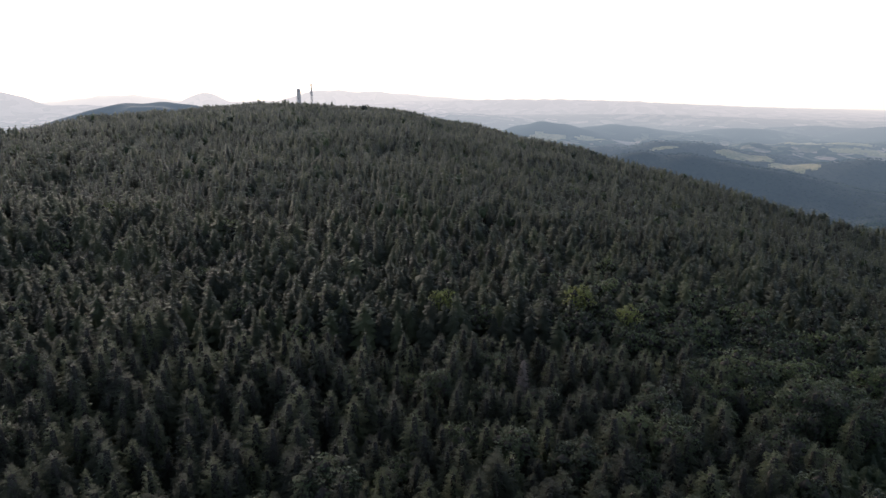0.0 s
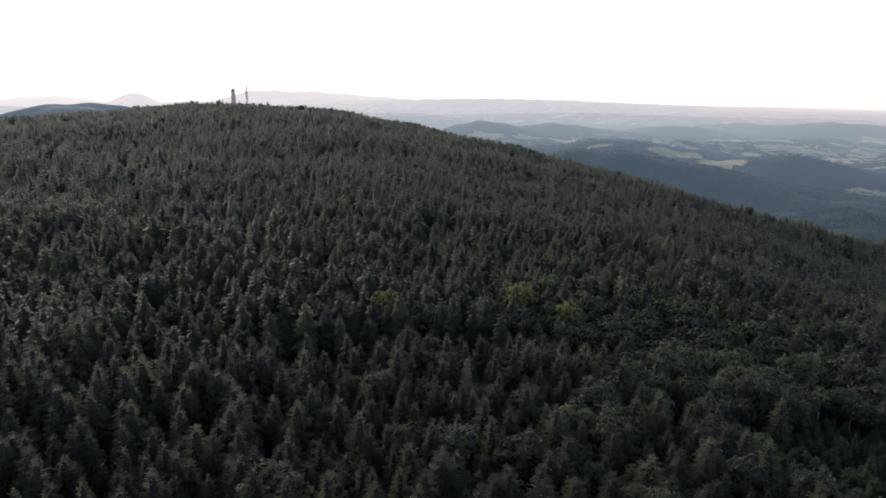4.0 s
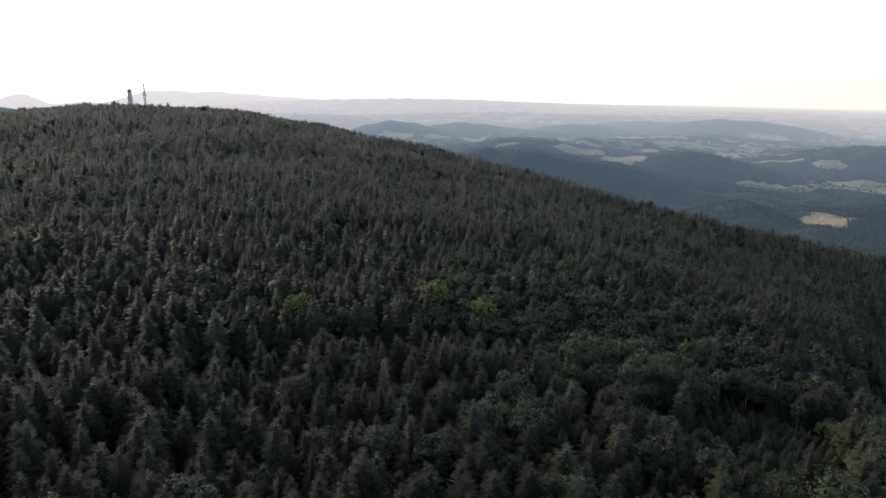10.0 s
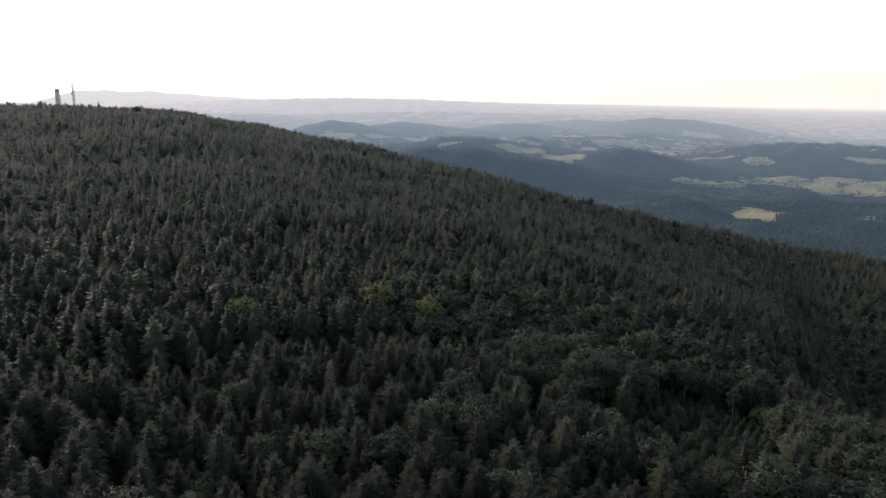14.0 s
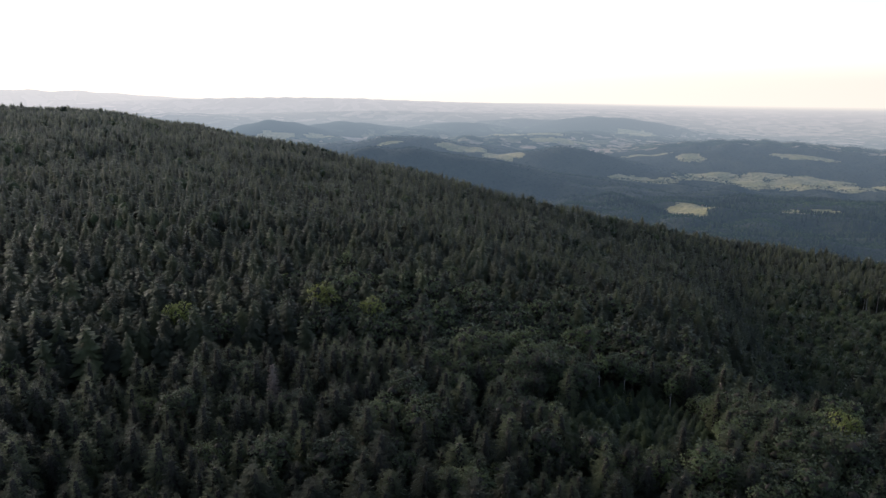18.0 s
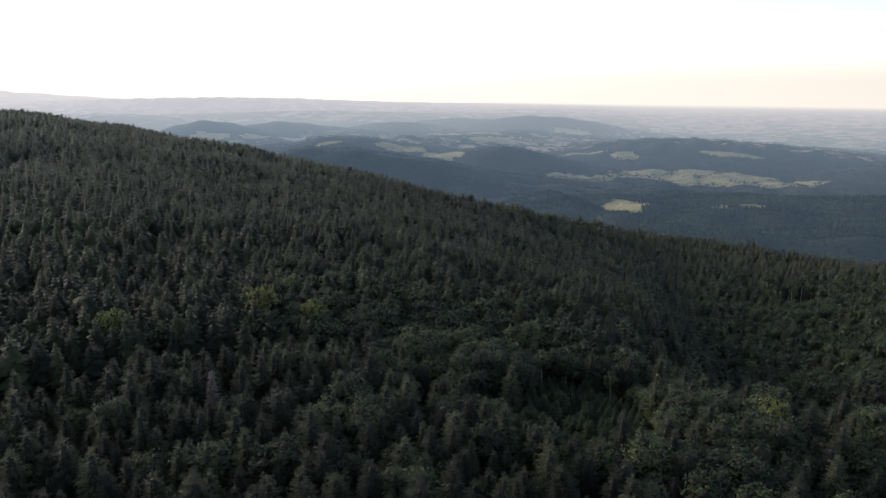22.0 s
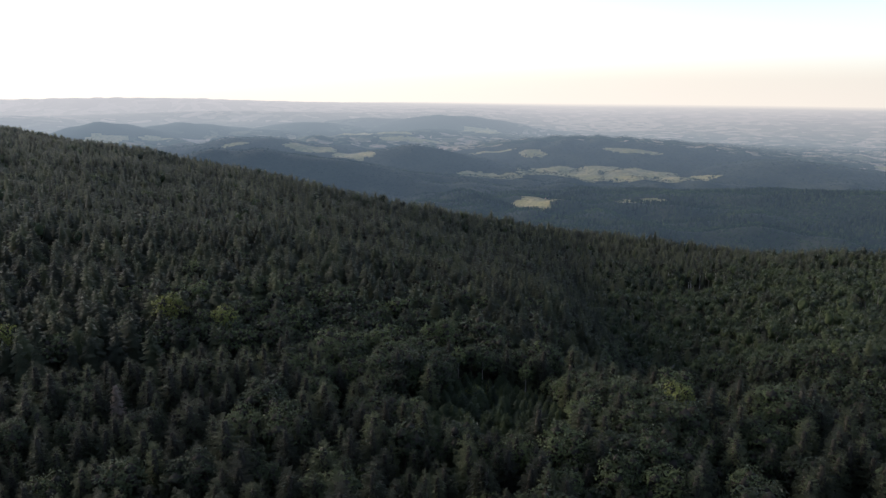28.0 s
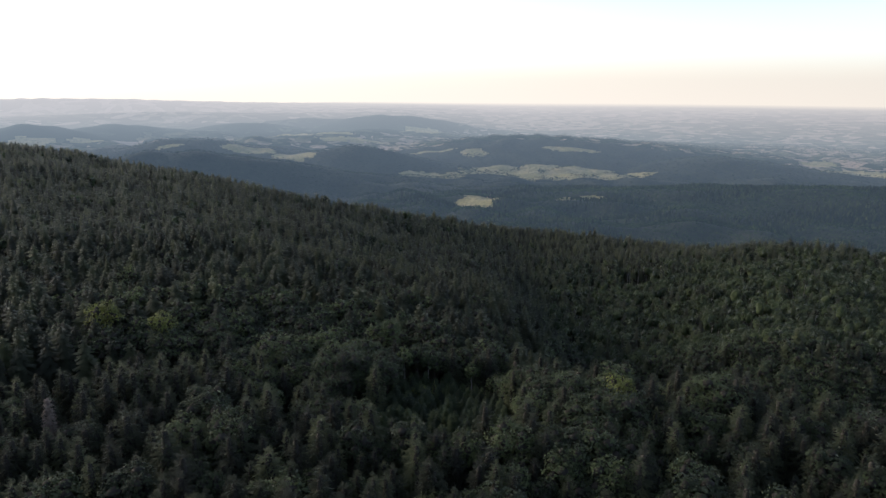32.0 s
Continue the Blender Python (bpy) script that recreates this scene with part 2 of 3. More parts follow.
def oval(x, y, bearing, dist, across, along, seed):
    """True inside a ragged meadow of that half width and half depth."""
    b = radians(bearing)
    u, v = x * math.cos(b) - y * math.sin(b), x * math.sin(b) + y * math.cos(b) - dist
    return (u / across) ** 2 + (v / along) ** 2 < 1 + 0.35 * waves(x, y, max(90, 1.3 * across), seed) + 0.2 * waves(x, y, max(37, 0.3 * across), seed + 1)


# meadows: bearing, distance, half width, half depth
MEADOWS = [(43.6, 1420, 50, 85), (49.6, 2240, 285, 108), (44.4, 2200, 90, 45), (55, 2240, 90, 45), (41, 2150, 60, 24), (43.2, 2500, 50, 50),
           (50.6, 1440, 22, 34), (52.6, 1455, 34, 20), (36.6, 1640, 22, 40), (40, 2560, 90, 12), (51, 2540, 110, 24),
           (10.3, 2812, 78, 46), (13.5, 2840, 64, 26), (19.3, 2378, 48, 14), (22, 2230, 80, 12), (25.2, 2400, 85, 50), (28.7, 2330, 66, 80),
           (32.9, 2815, 128, 28), (31.6, 2912, 90, 30), (28.6, 2930, 76, 70), (39.1, 3090, 87, 70), (38.9, 2150, 63, 46),
           (68.8, 2752, 58, 52), (71.5, 2570, 118, 110)]


def meadow(x, y):
    hit = np.zeros(np.shape(x), bool)
    for i, m in enumerate(MEADOWS):
        hit |= oval(x, y, *m, 30 + i)
    return hit


def sheet(name, bearings, dists, mats, material_of, label):
    """A piece of the ground as a fan of quads."""
    A, R = np.meshgrid(np.radians(bearings), dists, indexing="ij")
    x, y = R * np.sin(A), R * np.cos(A)
    z = ground(x, y)
    n, m = A.shape
    i = (np.arange(n - 1)[:, None] * m + np.arange(m - 1)[None, :]).ravel()
    quads = np.stack([i, i + 1, i + m + 1, i + m], 1)
    me = bpy.data.meshes.new(name)
    fill(me, np.stack([x, y, z], -1).reshape(-1, 3), quads)
    for k in mats:
        me.materials.append(k)
    if len(mats) > 1:
        c = (quads // m)[:, 0], (quads % m)[:, 0]
        xc, yc = x[c[0], c[1]], y[c[0], c[1]]
        me.polygons.foreach_set("material_index", np.asarray(material_of(xc, yc), np.int32))
    me.polygons.foreach_set("use_smooth", np.ones(len(quads), bool))
    ob = new(name, me)
    return tagged(ob, label, "ground", kind="structure")


def fill(me, verts, faces):
    k = faces.shape[1]
    me.vertices.add(len(verts))
    me.vertices.foreach_set("co", np.ascontiguousarray(verts, np.float32).ravel())
    me.loops.add(faces.size)
    me.loops.foreach_set("vertex_index", np.ascontiguousarray(faces, np.int32).ravel())
    me.polygons.add(len(faces))
    me.polygons.foreach_set("loop_start", np.arange(0, faces.size, k, dtype=np.int32))
    me.update(calc_edges=True)


view = np.linspace(-40, 84, 460)
sheet("ground", view, np.concatenate([[0.02], np.geomspace(20, 620, 50), np.geomspace(632, 1650, 150)]), [M_floor, M_grass, M_far_ground, M_far_field],
      lambda x, y: meadow(x, y) + 2 * (np.hypot(x, y) > crest(np.degrees(np.arctan2(x, y)))[0] + 90),
      "wooded mountain ground with dry forest floor and meadows")
sheet("backdrop_hills", np.linspace(-40, 84, 640), np.geomspace(1650, 2660, 107), [M_far_ground, M_far_field], meadow, "wooded hills with pale meadows, haze painted over them as glow")
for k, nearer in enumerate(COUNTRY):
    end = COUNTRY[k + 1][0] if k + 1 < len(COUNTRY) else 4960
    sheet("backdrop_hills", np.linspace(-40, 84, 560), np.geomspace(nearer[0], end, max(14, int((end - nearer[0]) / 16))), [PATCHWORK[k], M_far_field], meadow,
          "distant hills and plain with pale fields, haze painted over them as glow")
rest = np.linspace(84, 320, 60)
sheet("ground_behind", rest, np.concatenate([[0.02], np.geomspace(20, 1650, 50), np.geomspace(1700, 4960, 20)]), [M_floor], None,
      "wooded ground behind the drone")

# glowing ring added to imitate bright horizon haze, a plain backdrop that thins out upwards
m_haze_glow, nt, p, out = mat("horizon_haze_glow")
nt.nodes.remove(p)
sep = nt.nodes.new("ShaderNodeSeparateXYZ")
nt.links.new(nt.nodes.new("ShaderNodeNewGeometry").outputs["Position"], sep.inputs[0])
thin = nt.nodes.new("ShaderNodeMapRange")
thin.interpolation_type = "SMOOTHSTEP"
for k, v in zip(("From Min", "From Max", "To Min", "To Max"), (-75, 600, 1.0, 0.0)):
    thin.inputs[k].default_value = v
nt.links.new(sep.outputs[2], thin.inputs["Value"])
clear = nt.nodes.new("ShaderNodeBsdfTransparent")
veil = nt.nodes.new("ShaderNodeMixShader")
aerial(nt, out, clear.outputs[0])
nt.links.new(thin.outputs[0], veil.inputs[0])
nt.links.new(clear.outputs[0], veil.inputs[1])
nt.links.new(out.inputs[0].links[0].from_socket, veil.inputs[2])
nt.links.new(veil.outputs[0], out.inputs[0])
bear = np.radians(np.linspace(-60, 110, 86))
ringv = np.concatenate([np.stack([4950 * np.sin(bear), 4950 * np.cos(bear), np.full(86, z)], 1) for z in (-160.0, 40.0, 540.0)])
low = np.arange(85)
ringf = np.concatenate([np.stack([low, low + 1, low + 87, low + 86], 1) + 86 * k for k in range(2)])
me = bpy.data.meshes.new("backdrop_haze_glow")
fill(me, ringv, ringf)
me.materials.append(m_haze_glow)
tagged(new("backdrop_haze_glow", me), "added glowing ring painted as pale warm evening haze along the horizon", "haze", kind="structure")

# ---------------------------------------------------------------- trees
class Shape:
    """Triangles with a material number each."""

    def __init__(self):
        self.v, self.f, self.m = [], [], []
        self.kind, self.mid, self.tilt, self.lobes = "", 0.0, 1.0, None

    def tri(self, a, b, c, m):
        self.f.append((a, b, c)), self.m.append(m)

    def point(self, p):
        self.v.append(tuple(p))
        return len(self.v) - 1

    def arrays(self):
        """Points, triangles, material numbers and the normals that give the crown its soft round shading."""
        v, f, m = np.array(self.v, float), np.array(self.f, int), np.array(self.m, int)
        g = np.cross(v[f[:, 1]] - v[f[:, 0]], v[f[:, 2]] - v[f[:, 0]])
        n = np.zeros_like(v)
        for k in range(3):
            np.add.at(n, f[:, k], g)
        n /= np.linalg.norm(n, axis=1)[:, None] + 1e-9
        wooden = np.zeros(len(v), bool)
        wooden[f[m == 1].ravel()] = True
        if self.kind:
            rad = v[:, :2] / (np.linalg.norm(v[:, :2], axis=1)[:, None] + 0.25)
            if self.kind == "cone":
                out = np.concatenate([self.tilt * rad, np.full((len(v), 1), 1.0)], 1) / math.hypot(1, self.tilt)
            else:
                d = v - np.array((0, 0, self.mid))
                out = d / (np.linalg.norm(d, axis=1)[:, None] + 1e-6) + np.array((0, 0, 0.25))
                if self.lobes is not None:
                    e = v[:, None] - self.lobes[None, :, :3]
                    e = e[np.arange(len(v)), np.argmin(np.linalg.norm(e, axis=2), 1)]
                    out = 0.5 * out + 0.8 * e / (np.linalg.norm(e, axis=1)[:, None] + 1e-6)
            turned = (np.einsum("ij,ij->i", g, out[f].mean(1)) < 0) & (m != 1)
            f[turned] = f[turned][:, ::-1]
            n = np.where((np.einsum("ij,ij->i", n, out) < 0)[:, None], -n, n)
            n = np.where(wooden[:, None], n, out * 0.45 + 0.55 * n + np.array((0, 0, 0.3)))
            n /= np.linalg.norm(n, axis=1)[:, None] + 1e-9
        return v, f, m, n


def stem(s, top, r0, sides, m, lean=0.0, base=-0.6):
    ring = []
    for z, r in ((base, r0), (top * 0.5, r0 * 0.65), (top, r0 * 0.12)):
        ring.append([s.point((r * math.cos(6.283 * k / sides) + lean * z, r * math.sin(6.283 * k / sides), z)) for k in range(sides)])
    for a, b in zip(ring, ring[1:]):
        for k in range(sides):
            q = (k + 1) % sides
            s.tri(a[k], a[q], b[q], m), s.tri(a[k], b[q], b[k], m)


def limb(s, a, b, r, m):
    """A thin tapered limb of three sides."""
    a, b = Vector(a), Vector(b)
    d = (b - a).normalized()
    u = d.orthogonal().normalized()
    w = d.cross(u)
    ra = [s.point(a + r * (u * math.cos(k * 2.094) + w * math.sin(k * 2.094))) for k in range(3)]
    t = s.point(b)
    for k in range(3):
        s.tri(ra[k], ra[(k + 1) % 3], t, m)


def spruce_boughs(rng, height, radius, tiers, boughs, fine, bare=0.28, full=0.85):
    """Crown of a spruce: a spiral of drooping boughs, each a folded blade with side sprigs, round a core of twigs
    coloured dark as the shade inside.
    """
    s = Shape()
    s.kind, s.tilt = "cone", 0.75
    count = int(tiers * boughs * 0.78)
    for k in range(count):
        f = ((k + rng.rand()) / count) ** 1.2
        z = height * (bare + (1.0 - bare) * f) * 0.985
        rad = radius * (1 - f) ** full + 0.16
        if f < 0.18:
            rad *= 0.6 + 2.2 * f
        a = 2.39996 * k + rng.uniform(-0.5, 0.5)
        L = rad * rng.uniform(0.6, 1.15)
        lift = rng.uniform(-0.5, -0.12) + 0.9 * f * f
        ca, sa = math.cos(a), math.sin(a)

        def at(along, side, up):
            return s.point((ca * along - sa * side, sa * along + ca * side, z + lift * along + up))
        bend = rng.uniform(-0.12, 0.12) * L
        thick = 0.07 * L + 0.06
        root, tip = at(0.0, 0, 0.12), at(L, bend, rng.uniform(-0.05, 0.2) * L)
        s.tri(root, at(0.6 * L, thick + 0.5 * bend, -0.02 * L), tip, 0), s.tri(root, tip, at(0.6 * L, -thick + 0.5 * bend, -0.02 * L), 0)
        for q in range(4 if fine else 3):
            t0 = (0.16 + 0.2 * q if fine else 0.2 + 0.26 * q) + rng.uniform(-0.05, 0.05)
            for side in (-1, 1):
                reach = L * (0.5 - 0.36 * t0) * rng.uniform(0.7, 1.2)
                out = (t0 + 0.22) * L + rng.uniform(-0.05, 0.1) * L
                wide = 0.15 if fine else 0.2
                s.tri(at(t0 * L, 0, 0.05 * L), at((t0 + wide) * L, 0.3 * side * reach, 0.03 * L), at(out, side * reach, rng.uniform(-0.22, 0.02) * L), 0)
    t = s.point((0, 0, height))
    base = [s.point((0.16 * math.cos(k * 2.094), 0.16 * math.sin(k * 2.094), height * 0.93)) for k in range(3)]
    for k in range(3):
        s.tri(base[k], base[(k + 1) % 3], t, 0)
    # dark core whose colour paints the shade behind the boughs
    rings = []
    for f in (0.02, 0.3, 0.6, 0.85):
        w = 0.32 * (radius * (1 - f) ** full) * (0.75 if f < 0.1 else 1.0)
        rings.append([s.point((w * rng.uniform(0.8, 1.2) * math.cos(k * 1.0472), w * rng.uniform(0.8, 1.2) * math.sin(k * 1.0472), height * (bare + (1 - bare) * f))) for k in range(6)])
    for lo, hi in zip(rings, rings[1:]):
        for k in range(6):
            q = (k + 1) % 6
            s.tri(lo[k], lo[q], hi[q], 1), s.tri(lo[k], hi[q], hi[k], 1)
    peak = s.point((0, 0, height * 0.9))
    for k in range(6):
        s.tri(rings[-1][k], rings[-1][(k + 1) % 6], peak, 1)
    return s


def spruce_blades(rng, height, radius, tiers, boughs, bare=0.28, body=0.62, blunt=0.62):
    """The same tree farther off: simple folded boughs."""
    s = Shape()
    s.kind, s.tilt = "cone", 0.45
    count = int(tiers * boughs * 0.8)
    for k in range(count):
        f = ((k + rng.rand()) / count) ** 1.15
        L = (radius * (1 - f) ** blunt + 0.15) * rng.uniform(0.65, 1.2)
        a = 2.39996 * k + rng.uniform(-0.5, 0.5)
        ca, sa = math.cos(a), math.sin(a)
        z = height * (bare + (1 - bare) * f)
        wd, lift = L * rng.uniform(0.24, 0.4), rng.uniform(-0.55, -0.1) + 0.6 * f * f

        def at(along, side, up):
            return s.point((ca * along - sa * side, sa * along + ca * side, z + lift * along + up))
        root, tip = at(0.0, 0, 0.2 * L + 0.3), at(L, 0, -0.05 * L)
        lf, rt = at(L * rng.uniform(0.5, 0.75), wd, -0.14 * L), at(L * rng.uniform(0.5, 0.75), -wd, -0.14 * L)
        s.tri(root, tip, lf, 0), s.tri(root, rt, tip, 0)
    core = [s.point((body * radius * math.cos(k * 1.2566), body * radius * math.sin(k * 1.2566), height * (bare + 0.04))) for k in range(5)]
    peak = s.point((0, 0, height * 0.97))
    for k in range(5):
        s.tri(core[k], core[(k + 1) % 5], peak, 0)
    return s


def spruce_skirts(rng, height, radius, tiers, tips, bare=0.25):
    """The same tree farther off: ragged skirts of boughs."""
    s = Shape()
    s.kind = "cone"
    for k in range(tiers):
        f = k / tiers
        z = height * (bare + (1 - bare) * f)
        up = height * (1 - bare) / tiers * 1.75
        rad = radius * (1 - f) ** 0.65 * rng.uniform(0.85, 1.1) + 0.1
        if k == 0 and tiers > 3:
            rad *= 0.75
        apex = s.point((rng.uniform(-0.1, 0.1), rng.uniform(-0.1, 0.1), min(height, z + up)))
        turn = rng.rand() * 6.28
        rim = []
        for b in range(tips * 2):
            a = turn + 3.1416 * (b + rng.uniform(-0.25, 0.25)) / tips
            r = rad * (rng.uniform(0.8, 1.2) if b % 2 else rng.uniform(0.4, 0.62))
            rim.append(s.point((r * math.cos(a), r * math.sin(a), z + (rng.uniform(-0.2, 0.12) if b % 2 else 0.28) * up)))
        for b in range(tips * 2):
            s.tri(apex, rim[b], rim[(b + 1) % (tips * 2)], 0)
    return s


def leaf_cloud(rng, height, radius, clumps, leaf, lobes, bare=0.35, core=True, inner=1):
    """Crown of a beech: lobes set on limbs, each covered with many small sprays of leaves."""
    s = Shape()
    s.kind, s.mid = "ball", height * (0.5 + 0.3 * bare)
    zc, hz = height * (1 + bare) / 2, height * (1 - bare) / 2
    cent = []
    for k in range(lobes):
        a, t = 2.4 * k + rng.rand(), (k + 0.5) / lobes
        up = -0.55 + 1.25 * t
        spread = radius * 0.62 * math.sqrt(max(0.05, 1 - up * up * 0.85))
        cent.append((spread * math.cos(a), spread * math.sin(a), zc + hz * up * 0.72, radius * rng.uniform(0.42, 0.62)))
    s.lobes = np.array(cent)
    if core == "dome":
        rings = []
        for up, rr in ((-0.75, 0.62), (-0.2, 0.95), (0.45, 0.78)):
            rings.append([s.point((radius * rr * 0.62 * rng.uniform(0.8, 1.15) * math.cos(0.8976 * k), radius * rr * 0.62 * rng.uniform(0.8, 1.15) * math.sin(0.8976 * k),
                                   zc - 0.12 * hz + 0.8 * hz * up + rng.uniform(-0.5, 0.5))) for k in range(7)])
        apex = s.point((0, 0, zc + hz * 0.55))
        for lo, hi in zip(rings, rings[1:]):
            for k in range(7):
                q = (k + 1) % 7
                s.tri(lo[k], lo[q], hi[q], 0), s.tri(lo[k], hi[q], hi[k], 0)
        for k in range(7):
            s.tri(rings[-1][k], rings[-1][(k + 1) % 7], apex, 0)
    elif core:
        # inner=1 gives the lobe cores the dark colour that imitates crown shade
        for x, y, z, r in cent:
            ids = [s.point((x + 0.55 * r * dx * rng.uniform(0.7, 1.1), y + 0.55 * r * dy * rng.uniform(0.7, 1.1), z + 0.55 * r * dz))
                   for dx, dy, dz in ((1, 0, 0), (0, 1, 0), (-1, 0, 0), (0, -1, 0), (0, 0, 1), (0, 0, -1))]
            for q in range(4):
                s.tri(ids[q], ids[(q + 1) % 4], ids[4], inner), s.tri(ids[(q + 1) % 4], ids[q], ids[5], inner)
    for k in range(clumps):
        x, y, z, r = cent[rng.randint(lobes)]
        d = rng.normal(size=3)
        d[2] = abs(d[2]) * 0.9 + d[2] * 0.25
        d /= np.linalg.norm(d)
        c = np.array((x, y, z)) + d * r * rng.uniform(0.75, 1.12)
        n = d + rng.normal(size=3) * 0.55 + np.array((0, 0, 0.5))
        n /= np.linalg.norm(n)
        u = np.cross(n, rng.normal(size=3))
        u /= np.linalg.norm(u)
        w = np.cross(n, u)
        q = leaf * rng.uniform(0.6, 1.3)
        e = [s.point(c + q * (u * i * rng.uniform(0.6, 1.2) + w * j * rng.uniform(0.35, 0.8)) - n * q * 0.2 * rng.rand()) for i, j in ((-1, -0.6), (0.5, -1), (1, 0.5), (-0.4, 1))]
        s.tri(e[0], e[1], e[2], 0), s.tri(e[0], e[2], e[3], 0)
    return s, cent


def join(a, b):
    """Two shapes as one."""
    n = len(a.v)
    a.v += b.v
    a.f += [tuple(i + n for i in t) for t in b.f]
    a.m += b.m
    return a


def mesh_of(name, shape, mats):
    v, f, m, n = shape.arrays()
    me = bpy.data.meshes.new(name)
    fill(me, v, f)
    if shape.kind:
        me.polygons.foreach_set("use_smooth", np.ones(len(f), bool))
        me.normals_split_custom_set_from_vertices(n)
    for k in mats:
        me.materials.append(k)
    if m.any():
        me.polygons.foreach_set("material_index", m.astype(np.int32))
    return me


def part(name, mesh, parent, label=""):
    ob = new(name, mesh)
    ob.parent = parent
    return tagged(ob, label)


def stuff(name, shapes, spots, mats, label, category, seed):
    """Very many trees as one mesh. spots: x, y, z, height scale, width scale."""
    rng = np.random.RandomState(seed)
    data = [s.arrays() for s in shapes]
    pick = rng.randint(len(data), size=len(spots))
    V, F, M, T, N, n0 = [], [], [], [], [], 0
    for k, (v, f, m, n) in enumerate(data):
        sp = spots[pick == k]
        if not len(sp):
            continue
        a = rng.uniform(0, 6.283, len(sp))
        c, s_ = np.cos(a)[:, None], np.sin(a)[:, None]
        lean = rng.normal(0, 0.018, (len(sp), 2))
        X = (v[None, :, 0] * c - v[None, :, 1] * s_) * sp[:, 4:5] + sp[:, 0:1] + lean[:, :1] * v[None, :, 2]
        Y = (v[None, :, 0] * s_ + v[None, :, 1] * c) * sp[:, 4:5] + sp[:, 1:2] + lean[:, 1:] * v[None, :, 2]
        Z = v[None, :, 2] * sp[:, 3:4] + sp[:, 2:3]
        V.append(np.stack([X, Y, Z], -1).reshape(-1, 3))
        N.append(np.stack([n[None, :, 0] * c - n[None, :, 1] * s_, n[None, :, 0] * s_ + n[None, :, 1] * c, n[None, :, 2] + 0 * c], -1).reshape(-1, 3))
        F.append((f[None] + (np.arange(len(sp)) * len(v))[:, None, None]).reshape(-1, 3) + n0)
        M.append(np.tile(m, len(sp)))
        T.append(np.repeat(rng.rand(len(sp)), len(v)))
        n0 += len(sp) * len(v)
    me = bpy.data.meshes.new(name)
    fill(me, np.concatenate(V), np.concatenate(F))
    for k in mats:
        me.materials.append(k)
    if len(mats) > 1:
        me.polygons.foreach_set("material_index", np.concatenate(M).astype(np.int32))
    me.polygons.foreach_set("use_smooth", np.ones(len(me.polygons), bool))
    me.normals_split_custom_set_from_vertices(np.concatenate(N))
    me.attributes.new("tone", "FLOAT", "POINT").data.foreach_set("value", np.concatenate(T).astype(np.float32))
    return tagged(new(name, me), label, category, kind="stuff")


def plant(r0, r1, az0, az1, gap, seed):
    """Places for trees between two distances and two bearings, one in each cell of a shaken grid."""
    rng = np.random.RandomState(seed)
    n = int(r1 / gap) + 1
    gx, gy = np.meshgrid(np.arange(-n, n + 1), np.arange(-n, n + 1))
    x = (gx + 0.5 * (gy % 2) + rng.uniform(-0.4, 0.4, gx.shape)).ravel() * gap
    y = (gy + rng.uniform(-0.4, 0.4, gx.shape)).ravel() * gap * 0.9
    r, az = np.hypot(x, y), np.degrees(np.arctan2(x, y))
    keep = (r >= r0) & (r < r1) & (az > az0) & (az < az1)
    return x[keep], y[keep], r[keep], az[keep], rng


def young(x, y):
    """The clearing that is growing up again with young trees."""
    return oval(x, y, 40.3, 192, 20, 33, 11) | oval(x, y, 46, 176, 7, 9, 12)


def broadleaf(x, y):
    """How many of the trees are beeches, 0 to 1."""
    r, az = np.hypot(x, y), np.degrees(np.arctan2(x, y))
    p = 0.05 + 0.8 * np.exp(-((az - 24) / 12) ** 2 - ((r - 262) / 45) ** 2) + 0.7 * np.exp(-((az - 36) / 13) ** 2 - ((r - 235) / 40) ** 2)
    p = p + 0.42 * np.exp(-((az - 58) / 17) ** 2 - ((r - 168) / 50) ** 2)
    p = p + 0.8 * smooth(46, 56, az) * smooth(280, 340, r) * (1 - smooth(620, 720, r))
    p = p + 0.15 * np.exp(-((az - 12) / 14) ** 2 - ((r - 160) / 40) ** 2)
    return np.clip(p + 0.14 * waves(x, y, 75, 21) - 0.02, 0, 0.92)


def dressed(x, y, rng, lo=0.84, hi=1.1):
    """x, y, z, height scale, width scale of each tree."""
    h = rng.uniform(lo, hi, len(x)) * (1 + 0.1 * waves(x, y, 60, 3))
    return np.stack([x, y, ground(x, y) - 0.2, h, h * rng.uniform(0.8, 1.25, len(x))], 1)


R = np.random.RandomState(7)
HT = 20.0
near_spruce = []
for k in range(6):
    near_spruce.append(spruce_boughs(R, HT, R.uniform(4.3, 5.4), 26, 11, True, R.uniform(0.2, 0.34), R.uniform(0.52, 0.72)))
mid_spruce = []
for k in range(6):
    s = spruce_boughs(R, HT, R.uniform(4.3, 5.4), 20, 9, False, 0.25, R.uniform(0.52, 0.72))
    stem(s, HT * 0.95, 0.24, 3, 1)
    mid_spruce.append(s)
far_spruce = []
for k in range(6):
    s = spruce_blades(R, HT, R.uniform(4.8, 5.9), 15, 8, 0.26, 0.45, 0.58)
    stem(s, HT * 0.5, 0.24, 3, 1)
    far_spruce.append(s)
tiny_spruce = [spruce_blades(R, HT, R.uniform(4.3, 5.3), 6, 4, 0.2, 0.6, 0.42) for k in range(6)]
crest_spruce = [spruce_blades(R, HT, R.uniform(4.3, 5.3), 4, 3, 0.2, 0.65, 0.42) for k in range(6)]
speck_spruce = [spruce_skirts(R, HT, R.uniform(3.0, 3.8), 2, 3, 0.15) for k in range(5)]

for s in tiny_spruce + crest_spruce + speck_spruce:
    s.tilt = 0.3

